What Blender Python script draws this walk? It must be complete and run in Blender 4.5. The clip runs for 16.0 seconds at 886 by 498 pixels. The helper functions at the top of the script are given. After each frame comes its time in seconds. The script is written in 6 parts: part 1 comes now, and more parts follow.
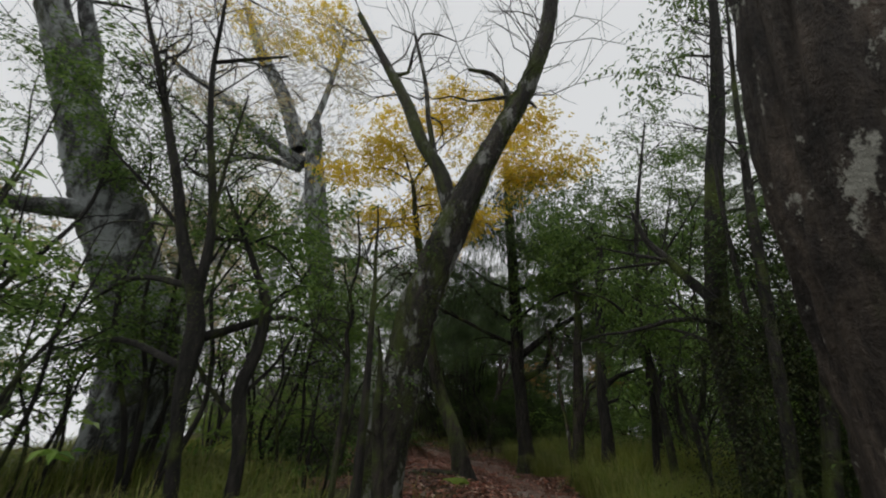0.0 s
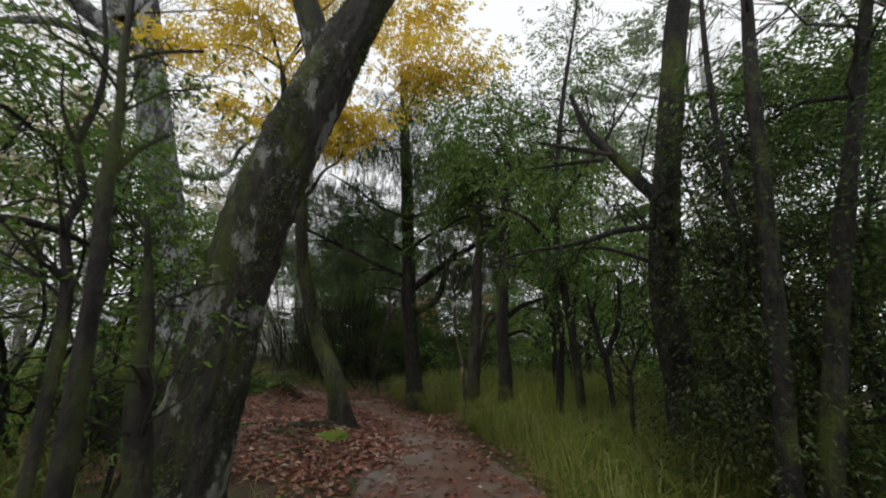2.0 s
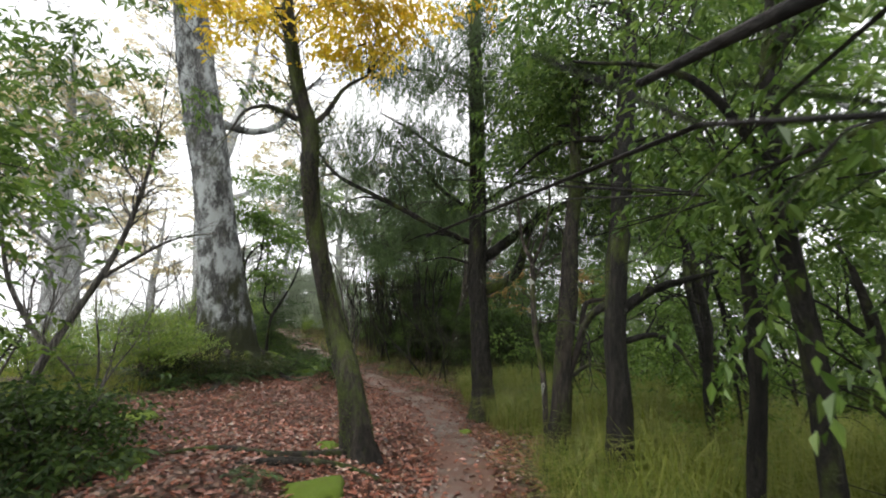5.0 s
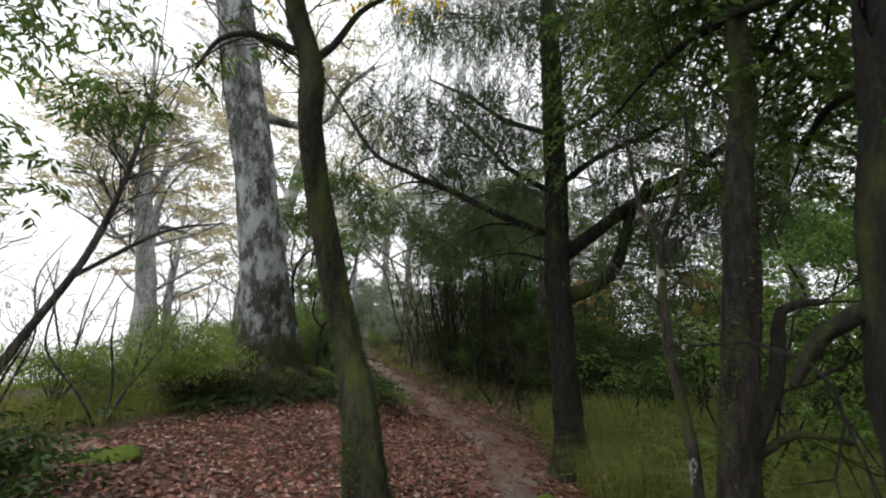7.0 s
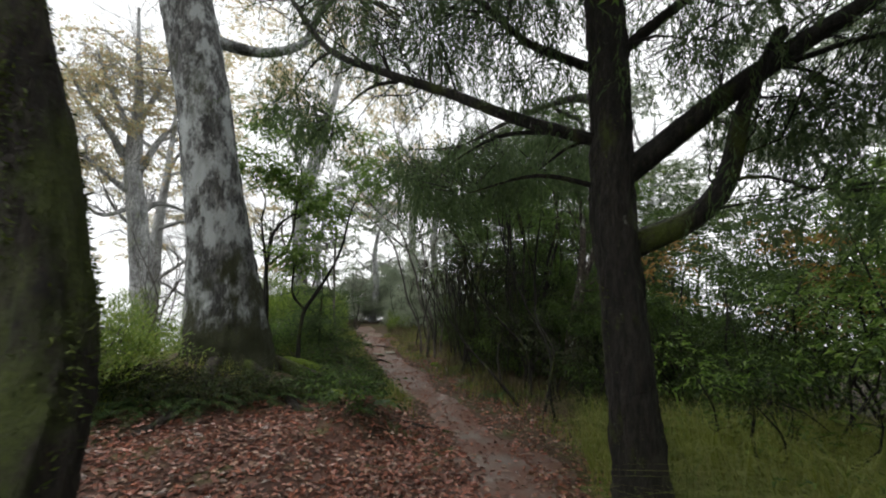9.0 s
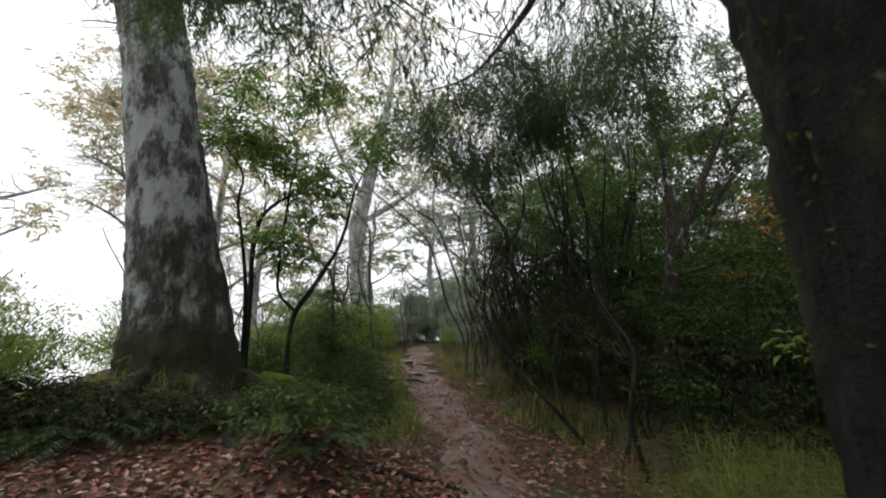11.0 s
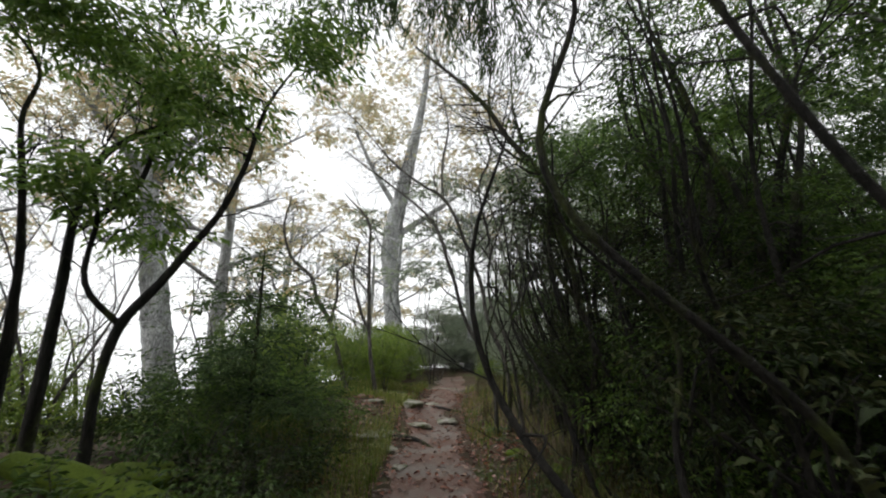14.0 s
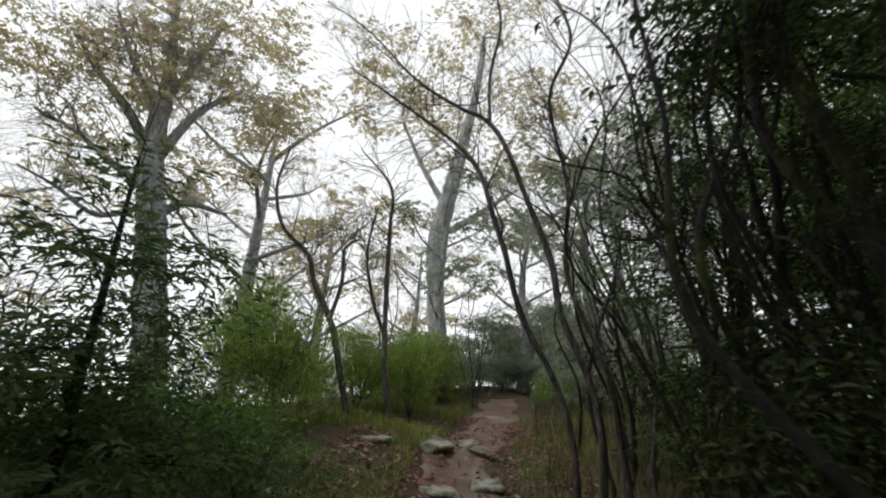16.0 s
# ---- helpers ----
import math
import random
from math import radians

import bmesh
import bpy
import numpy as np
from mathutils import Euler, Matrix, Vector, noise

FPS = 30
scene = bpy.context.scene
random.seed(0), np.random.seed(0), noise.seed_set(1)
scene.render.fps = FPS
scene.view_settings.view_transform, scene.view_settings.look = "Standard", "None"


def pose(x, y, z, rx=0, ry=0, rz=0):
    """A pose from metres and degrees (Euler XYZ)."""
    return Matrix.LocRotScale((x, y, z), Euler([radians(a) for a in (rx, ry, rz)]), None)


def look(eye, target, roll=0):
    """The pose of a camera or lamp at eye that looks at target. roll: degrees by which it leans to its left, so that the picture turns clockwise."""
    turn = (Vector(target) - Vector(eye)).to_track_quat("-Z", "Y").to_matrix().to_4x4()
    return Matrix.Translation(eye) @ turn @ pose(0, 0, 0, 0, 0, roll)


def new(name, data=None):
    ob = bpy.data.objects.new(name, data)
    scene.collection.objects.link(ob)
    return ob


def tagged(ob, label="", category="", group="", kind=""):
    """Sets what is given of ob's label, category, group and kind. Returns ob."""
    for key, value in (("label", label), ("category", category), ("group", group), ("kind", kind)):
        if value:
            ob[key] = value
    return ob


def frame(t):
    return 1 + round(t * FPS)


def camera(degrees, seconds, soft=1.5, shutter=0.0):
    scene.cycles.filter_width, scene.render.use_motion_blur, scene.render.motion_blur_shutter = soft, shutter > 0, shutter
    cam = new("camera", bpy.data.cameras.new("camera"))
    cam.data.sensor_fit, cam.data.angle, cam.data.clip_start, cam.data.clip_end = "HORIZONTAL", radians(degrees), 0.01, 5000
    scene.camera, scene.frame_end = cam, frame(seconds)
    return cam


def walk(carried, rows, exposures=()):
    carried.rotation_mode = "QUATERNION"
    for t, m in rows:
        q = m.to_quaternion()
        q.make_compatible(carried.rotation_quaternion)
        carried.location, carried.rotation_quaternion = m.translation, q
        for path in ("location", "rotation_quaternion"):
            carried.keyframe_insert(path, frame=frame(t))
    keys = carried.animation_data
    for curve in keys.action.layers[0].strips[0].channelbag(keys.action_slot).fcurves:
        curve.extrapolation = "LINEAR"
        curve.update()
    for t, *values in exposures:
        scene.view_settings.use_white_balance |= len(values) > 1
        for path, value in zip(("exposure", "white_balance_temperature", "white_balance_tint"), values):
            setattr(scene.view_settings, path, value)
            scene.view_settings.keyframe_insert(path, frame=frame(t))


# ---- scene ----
cam = camera(94.1, 16.0, 1.95, 0.25)
PATH = [
    (0, (0.469, 0.54, 1.502), (0.379, 2.408, 2.212), 2.4),
    (0.5, (0.448, 0.822, 1.561), (0.543, 2.685, 2.284), 1.0),
    (1, (0.416, 1.231, 1.551), (0.658, 3.102, 2.214), 0.6),
    (1.5, (0.465, 1.633, 1.593), (0.823, 3.523, 2.142), -0.1),
    (2, (0.602, 2.06, 1.586), (1.042, 3.962, 2.021), -0.5),
    (2.5, (0.672, 2.474, 1.643), (1.142, 4.382, 2.018), -0.5),
    (3, (0.919, 2.899, 1.591), (1.357, 4.818, 1.946), -0.5),
    (3.5, (1.173, 3.324, 1.726), (1.52, 5.264, 2.067), -1.4),
    (4, (1.352, 3.707, 1.747), (1.563, 5.668, 2.082), -0.0),
    (6.5, (1.509, 5.949, 1.971), (1.24, 7.912, 2.249), 2.6),
    (7, (1.56, 6.381, 1.835), (1.197, 8.316, 2.192), 2.9),
    (7.5, (1.532, 6.934, 1.746), (1.148, 8.86, 2.125), 3.0),
    (8, (1.65, 7.682, 1.79), (1.232, 9.609, 2.131), 1.7),
    (8.5, (1.731, 8.308, 1.766), (1.253, 10.227, 2.066), 2.0),
    (9, (1.648, 8.829, 1.739), (1.118, 10.737, 2.019), 2.3),
    (11.5, (1.738, 11.944, 1.27), (0.824, 13.673, 1.688), 0.5),
    (12, (1.576, 12.523, 1.304), (0.627, 14.228, 1.744), 0.6),
    (12.5, (1.338, 13.083, 1.276), (0.351, 14.757, 1.75), 0.8),
    (13, (1.168, 13.687, 1.276), (0.151, 15.336, 1.775), 0.9),
    (13.5, (0.972, 14.314, 1.31), (-0.077, 15.942, 1.81), 0.7),
    (14, (0.75, 14.908, 1.357), (-0.32, 16.522, 1.858), 0.5),
    (14.5, (0.46, 15.54, 1.412), (-0.637, 17.135, 1.915), 0.7),
    (15, (0.128, 16.194, 1.399), (-1.024, 17.742, 1.925), 1.1),
    (15.5, (-0.22, 16.844, 1.41), (-1.442, 18.333, 1.95), 1.9),
    (16, (-0.728, 17.352, 1.419), (-1.997, 18.797, 1.968), 3.9),
]
walk(cam, [(t, look(eye, target, roll)) for t, eye, target, roll in PATH], [(0,-0.55),(0.5,-0.25),(1,-0.4),(1.6,-0.55),(2,-0.05),(2.6,0.6),(3.2,0.95),(4,1.05),(6.5,0.75),(7.5,0.3),(9,0.45),(11.5,0.3),(12.5,0.45),(14,0.35),(16,0.05)])

# ---- world and light: a white overcast sky over fog ----
world = bpy.data.worlds.new("world")
scene.world = world
world.use_nodes = True
wn, wl = world.node_tree.nodes, world.node_tree.links
wn.clear()
sky = wn.new("ShaderNodeTexSky")
sky.sky_type, sky.sun_disc = "NISHITA", False
sky.sun_elevation, sky.sun_rotation = radians(55), radians(200)
sky.air_density, sky.dust_density, sky.ozone_density = 1.0, 6.0, 0.3
grey = wn.new("ShaderNodeHueSaturation")
grey.inputs["Saturation"].default_value = 0.10
flat = wn.new("ShaderNodeMixRGB")
flat.inputs[0].default_value = 0.75
flat.inputs[2].default_value = (8.6, 8.75, 8.9, 1)
sky_out = wn.new("ShaderNodeBackground")
sky_out.inputs["Strength"].default_value = 0.145
world_out = wn.new("ShaderNodeOutputWorld")
wl.new(sky.outputs[0], grey.inputs["Color"])
wl.new(grey.outputs[0], flat.inputs[1])
wl.new(flat.outputs[0], sky_out.inputs[0])
wl.new(sky_out.outputs[0], world_out.inputs[0])
sun = new("sun", bpy.data.lights.new("sun", "SUN"))
sun.data.energy, sun.data.angle, sun.data.color = 1.4, radians(40), (1, 0.97, 0.92)
sun.matrix_world = look((-6, 4, 14), (0, 10, 0))


# ---- materials ----
def nodes_of(name):
    m = bpy.data.materials.new(name)
    m.use_nodes = True
    return m, m.node_tree.nodes, m.node_tree.links, m.node_tree.nodes["Principled BSDF"]


def ramp(n, l, source, stops):
    r = n.new("ShaderNodeValToRGB")
    while len(r.color_ramp.elements) < len(stops):
        r.color_ramp.elements.new(0.5)
    for e, (p, c) in zip(r.color_ramp.elements, stops):
        e.position, e.color = p, (*c, 1)
    l.new(source, r.inputs[0])
    return r.outputs[0]


def noise_of(n, l, scale, detail=5.0, rough=0.6, stretch=None):
    tex = n.new("ShaderNodeTexNoise")
    tex.inputs["Scale"].default_value, tex.inputs["Detail"].default_value, tex.inputs["Roughness"].default_value = scale, detail, rough
    tc = n.new("ShaderNodeTexCoord")
    mp = n.new("ShaderNodeMapping")
    if stretch:
        mp.inputs["Scale"].default_value = stretch
    l.new(tc.outputs["Object"], mp.inputs[0])
    l.new(mp.outputs[0], tex.inputs["Vector"])
    return tex.outputs["Fac"]


def mixed(n, l, fac, a, b):
    m = n.new("ShaderNodeMixRGB")
    for slot, v in ((0, fac), (1, a), (2, b)):
        if isinstance(v, tuple):
            m.inputs[slot].default_value = (*v, 1)
        elif isinstance(v, float):
            m.inputs[slot].default_value = v
        else:
            l.new(v, m.inputs[slot])
    return m.outputs[0]


def bump(n, l, bsdf, height, strength, distance):
    b = n.new("ShaderNodeBump")
    b.inputs["Strength"].default_value, b.inputs["Distance"].default_value = strength, distance
    l.new(height, b.inputs["Height"])
    l.new(b.outputs[0], bsdf.inputs["Normal"])


def bark(name, dark, light, moss, moss_at, patch=None, patch_at=0.68, rough=0.75, moss_scale=3.0, patch_scale=5.5, soft_edge=0.03, moss_foot=0.0):
    """Bark with vertical grain, moss cushions and, where given, pale lichen patches."""
    m, n, l, b = nodes_of(name)
    grain = noise_of(n, l, 14, 8, 0.7, (1, 1, 0.25))
    col = ramp(n, l, grain, [(0.36, dark), (0.64, light)])
    streak = ramp(n, l, noise_of(n, l, 2.6, 5, 0.65, (1, 1, 0.35)), [(0.32, (0.45, 0.45, 0.45)), (0.68, (1.5, 1.5, 1.5))])
    worn = n.new("ShaderNodeMixRGB")
    worn.blend_type, worn.inputs[0].default_value = "MULTIPLY", 1.0
    l.new(col, worn.inputs[1])
    l.new(streak, worn.inputs[2])
    cracks = ramp(n, l, noise_of(n, l, 34, 6, 0.75, (1, 1, 0.22)), [(0.38, (0.3, 0.3, 0.3)), (0.62, (1.45, 1.45, 1.45))])
    split = n.new("ShaderNodeMixRGB")
    split.blend_type, split.inputs[0].default_value = "MULTIPLY", 1.0
    l.new(worn.outputs[0], split.inputs[1])
    l.new(cracks, split.inputs[2])
    col = split.outputs[0]
    if patch:
        spots = noise_of(n, l, patch_scale, 7, 0.72, (1, 1, 0.55))
        edge = ramp(n, l, spots, [(patch_at - soft_edge, (0, 0, 0)), (patch_at, (1, 1, 1))])
        col = mixed(n, l, edge, col, patch)
    cover = noise_of(n, l, moss_scale, 6, 0.65, (1, 1, 0.5))
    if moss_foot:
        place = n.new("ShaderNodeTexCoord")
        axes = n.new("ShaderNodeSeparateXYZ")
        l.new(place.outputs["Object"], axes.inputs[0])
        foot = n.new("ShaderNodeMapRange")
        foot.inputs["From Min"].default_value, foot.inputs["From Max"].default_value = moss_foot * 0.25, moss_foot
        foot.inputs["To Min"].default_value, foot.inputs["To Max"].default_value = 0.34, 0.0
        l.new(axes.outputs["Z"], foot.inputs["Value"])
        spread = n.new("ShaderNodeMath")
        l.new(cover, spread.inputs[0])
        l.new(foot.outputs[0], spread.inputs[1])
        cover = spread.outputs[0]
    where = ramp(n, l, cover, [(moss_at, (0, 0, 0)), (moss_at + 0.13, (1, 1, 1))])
    fuzz = ramp(n, l, noise_of(n, l, 60, 3), [(0.3, tuple(0.55 * v for v in moss)), (0.7, moss)])
    l.new(mixed(n, l, where, col, fuzz), b.inputs["Base Color"])
    b.inputs["Roughness"].default_value = rough
    b.inputs["Specular IOR Level"].default_value = 0.3
    rough_height = mixed(n, l, 0.35, grain, noise_of(n, l, 45, 6, 0.7))
    bump(n, l, b, rough_height, 1.0, 0.09)
    return m


def leafy(name, colours, gloss=0.38, through_light=0.35, spec=0.5):
    """Leaves: the colour changes from leaf to leaf, and light passes through."""
    m, n, l, b = nodes_of(name)
    geo = n.new("ShaderNodeNewGeometry")
    steps = [(i / max(1, len(colours) - 1), c) for i, c in enumerate(colours)]
    per_leaf = ramp(n, l, geo.outputs["Random Per Island"], steps)
    drift = ramp(n, l, noise_of(n, l, 0.9, 3), [(0.3, (0.7, 0.7, 0.7)), (0.7, (1.2, 1.2, 1.2))])
    mul = n.new("ShaderNodeMixRGB")
    mul.blend_type, mul.inputs[0].default_value = "MULTIPLY", 1.0
    l.new(per_leaf, mul.inputs[1])
    l.new(drift, mul.inputs[2])
    l.new(mul.outputs[0], b.inputs["Base Color"])
    b.inputs["Roughness"].default_value, b.inputs["Specular IOR Level"].default_value = gloss, spec
    tr = n.new("ShaderNodeBsdfTranslucent")
    l.new(mul.outputs[0], tr.inputs[0])
    mx = n.new("ShaderNodeMixShader")
    mx.inputs[0].default_value = through_light
    l.new(b.outputs[0], mx.inputs[1])
    l.new(tr.outputs[0], mx.inputs[2])
    l.new(mx.outputs[0], n["Material Output"].inputs[0])
    return m


def earth(name, stops, second, at, scale=3.0, rough=0.85, depth=0.03, fine=40):
    m, n, l, b = nodes_of(name)
    grain = noise_of(n, l, fine, 8, 0.75)
    col = ramp(n, l, grain, stops)
    where = ramp(n, l, noise_of(n, l, scale, 5, 0.6), [(at, (0, 0, 0)), (at + 0.15, (1, 1, 1))])
    l.new(mixed(n, l, where, col, second), b.inputs["Base Color"])
    b.inputs["Roughness"].default_value = rough
    b.inputs["Specular IOR Level"].default_value = 0.3
    bump(n, l, b, mixed(n, l, 0.5, grain, noise_of(n, l, fine / 5, 5)), 0.8, depth)
    return m


MOSS = (0.075, 0.10, 0.015)
BARK_DARK = bark("dark_wet_bark", (0.007, 0.006, 0.005), (0.027, 0.024, 0.020), MOSS, 0.54, (0.16, 0.16, 0.145), 0.71, patch_scale=9, soft_edge=0.05)
BARK_OAK = bark("oak_bark", (0.008, 0.007, 0.005), (0.034, 0.028, 0.022), (0.05, 0.066, 0.010), 0.48, (0.19, 0.195, 0.18), 0.585, patch_scale=4.5, soft_edge=0.05)
BARK_MOSSY = bark("mossy_bark", (0.010, 0.008, 0.007), (0.042, 0.035, 0.027), (0.065, 0.088, 0.014), 0.49)
BARK_PATCHY = bark("patchy_bark", (0.022, 0.017, 0.013), (0.10, 0.078, 0.06), (0.06, 0.07, 0.02), 0.58, (0.30, 0.30, 0.26), 0.60, patch_scale=10)
BARK_LICHEN = bark("lichen_bark", (0.03, 0.025, 0.02), (0.09, 0.075, 0.06), MOSS, 0.56, (0.45, 0.46, 0.42), 0.62)
BARK_GREY = bark("grey_beech_bark", (0.03, 0.031, 0.03), (0.13, 0.134, 0.132), (0.05, 0.06, 0.022), 0.52, (0.32, 0.345, 0.345), 0.58, moss_scale=1.6, patch_scale=3.4, soft_edge=0.10)
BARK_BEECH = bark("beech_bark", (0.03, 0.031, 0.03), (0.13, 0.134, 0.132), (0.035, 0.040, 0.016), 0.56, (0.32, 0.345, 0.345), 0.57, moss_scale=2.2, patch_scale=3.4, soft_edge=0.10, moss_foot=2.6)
# grey bark of the far trees, lightened to carry the fog haze
BARK_HAZE = bark("hazed_grey_bark", (0.26, 0.27, 0.27), (0.43, 0.44, 0.44), (0.27, 0.30, 0.21), 0.56)
BARK_TWIG = bark("grey_twig_bark", (0.045, 0.04, 0.036), (0.16, 0.15, 0.135), (0.08, 0.10, 0.03), 0.58)
LEAF_GREEN = leafy("evergreen_leaf", [(0.040, 0.082, 0.016), (0.092, 0.165, 0.030), (0.16, 0.24, 0.05)], 0.42, 0.48, 0.4)
# deep green leaf; on thicket plants its darkness also carries the shade
LEAF_DEEP = leafy("deep_green_shade_leaf", [(0.020, 0.044, 0.010), (0.048, 0.090, 0.018), (0.095, 0.145, 0.032)], 0.45, 0.42, 0.32)
LEAF_BRIGHT = leafy("fresh_green_leaf", [(0.07, 0.145, 0.022), (0.145, 0.245, 0.04), (0.22, 0.32, 0.07)], 0.36, 0.45)
# brown-green leaf with the thicket's deep shade darkened into its colour
LEAF_SHADE = leafy("shaded_brown_green_leaf", [(0.012, 0.021, 0.007), (0.028, 0.045, 0.011), (0.055, 0.058, 0.019)], 0.6, 0.25, 0.25)
LEAF_DARK = leafy("dark_needle", [(0.035, 0.065, 0.025), (0.072, 0.118, 0.042), (0.115, 0.165, 0.062)], 0.55, 0.5, 0.3)
LEAF_YELLOW = leafy("yellow_leaf", [(0.58, 0.43, 0.02), (0.76, 0.60, 0.04), (0.72, 0.47, 0.025), (0.52, 0.50, 0.06)], 0.5, 0.5)
LEAF_RUST = leafy("rust_leaf", [(0.20, 0.11, 0.025), (0.30, 0.18, 0.04), (0.22, 0.17, 0.05)], 0.6, 0.4)
# autumn tan, also lightened for the haze over distant crowns
LEAF_TAN = leafy("hazed_autumn_leaf", [(0.40, 0.36, 0.22), (0.58, 0.42, 0.22), (0.46, 0.46, 0.28), (0.40, 0.44, 0.30)], 0.6, 0.45)
# leaf green washed out towards grey, in place of haze over distance
LEAF_MIST = leafy("hazed_green_leaf", [(0.18, 0.22, 0.16), (0.26, 0.31, 0.22), (0.36, 0.40, 0.29)], 0.6, 0.5)
GRASS = leafy("grass_blade", [(0.07, 0.12, 0.016), (0.14, 0.195, 0.026), (0.23, 0.255, 0.055), (0.30, 0.27, 0.11)], 0.5, 0.45)
GRASS_LIGHT = leafy("light_grass_blade", [(0.16, 0.20, 0.03), (0.25, 0.29, 0.05), (0.34, 0.35, 0.10)], 0.5, 0.5)
FEATHER = leafy("feathery_leaf", [(0.08, 0.15, 0.015), (0.15, 0.23, 0.03), (0.23, 0.29, 0.05)], 0.5, 0.4)
MOSS_TUFT = leafy("moss_tuft", [(0.030, 0.045, 0.008), (0.06, 0.085, 0.012), (0.10, 0.13, 0.02)], 0.8, 0.25)
GRASS_DRY = leafy("dry_grass_blade", [(0.045, 0.036, 0.016), (0.09, 0.066, 0.03), (0.06, 0.075, 0.018), (0.15, 0.11, 0.055)], 0.6, 0.3)
FERN = leafy("fern_green", [(0.022, 0.05, 0.014), (0.045, 0.09, 0.022), (0.075, 0.125, 0.03)], 0.5, 0.3)
LITTER = leafy("fallen_leaf", [(0.075, 0.03, 0.02), (0.20, 0.066, 0.042), (0.27, 0.105, 0.064), (0.055, 0.032, 0.025), (0.33, 0.21, 0.15)], 0.3, 0.1, 0.5)
SOIL = earth("forest_soil", [(0.3, (0.022, 0.016, 0.010)), (0.7, (0.085, 0.055, 0.034))], (0.05, 0.062, 0.018), 0.5, 1.1)
PATH_SOIL = earth("trodden_earth", [(0.3, (0.055, 0.030, 0.022)), (0.7, (0.17, 0.092, 0.068))], (0.145, 0.12, 0.105), 0.45, 1.7, 0.5, 0.025, 55)
CLEAR_SOIL = earth("litter_earth", [(0.35, (0.035, 0.019, 0.014)), (0.65, (0.12, 0.06, 0.044))], (0.075, 0.08, 0.028), 0.56, 1.6, 0.6, 0.03, 26)
STONE = earth("pale_stone", [(0.3, (0.16, 0.15, 0.13)), (0.7, (0.33, 0.32, 0.28))], (0.06, 0.07, 0.025), 0.46, 6, 0.6, 0.02, 18)
MOSS_SOFT = earth("moss_cushion", [(0.3, (0.04, 0.066, 0.006)), (0.7, (0.13, 0.185, 0.018))], (0.09, 0.07, 0.03), 0.62, 9, 0.95, 0.03, 90)


# ---- mesh tools ----
rng = np.random.default_rng(7)


class Shape:
    """Gathers vertices and faces of any count and makes one mesh of them."""

    def __init__(self):
        self.v, self.q, self.n = [], [], 0

    def add(self, v, f):
        """v: N x 3, f: M x 4 (or M x 3) indices into v."""
        self.v.append(np.asarray(v, float).reshape(-1, 3))
        self.q.append(np.asarray(f, int) + self.n)
        self.n += len(self.v[-1])

    def mesh(self, name, smooth=True):
        me = bpy.data.meshes.new(name)
        v = np.concatenate(self.v)
        sizes = np.concatenate([np.full(len(f), f.shape[1]) for f in self.q])
        loops = np.concatenate([f.ravel() for f in self.q])
        me.vertices.add(len(v))
        me.vertices.foreach_set("co", v.ravel())
        me.loops.add(len(loops))
        me.loops.foreach_set("vertex_index", loops)
        me.polygons.add(len(sizes))
        me.polygons.foreach_set("loop_start", np.r_[0, np.cumsum(sizes)[:-1]])
        me.polygons.foreach_set("loop_total", sizes)
        me.polygons.foreach_set("use_smooth", np.full(len(sizes), smooth))
        me.update(calc_edges=True)
        return me


def part(name, shape, material, parent=None, label="", smooth=True):
    """One mesh object under a thing or a part."""
    me = shape.mesh(name, smooth)
    me.materials.append(material)
    ob = new(name, me)
    if parent:
        ob.parent = parent
        ob.matrix_parent_inverse = Matrix.Translation(-parent.matrix_basis.translation)
    return tagged(ob, label)


def spline(pts, step=0.12):
    """A smooth line through control points of (x, y, z, r)."""
    p = np.array(pts, float)
    p = np.vstack([2 * p[0] - p[1], p, 2 * p[-1] - p[-2]])
    p[:, 3] = np.maximum(p[:, 3], 0.0015)
    out = []
    for i in range(1, len(p) - 2):
        a, b, c, d = p[i - 1 : i + 3]
        k = max(2, int(np.linalg.norm(c[:3] - b[:3]) / step))
        t = np.linspace(0, 1, k, endpoint=False)[:, None]
        out.append(0.5 * (2 * b + (c - a) * t + (2 * a - 5 * b + 4 * c - d) * t**2 + (3 * b - a - 3 * c + d) * t**3))
    out = np.vstack(out + [p[-2][None]])
    out[:, 3] = np.maximum(out[:, 3], 0.0015)
    return out


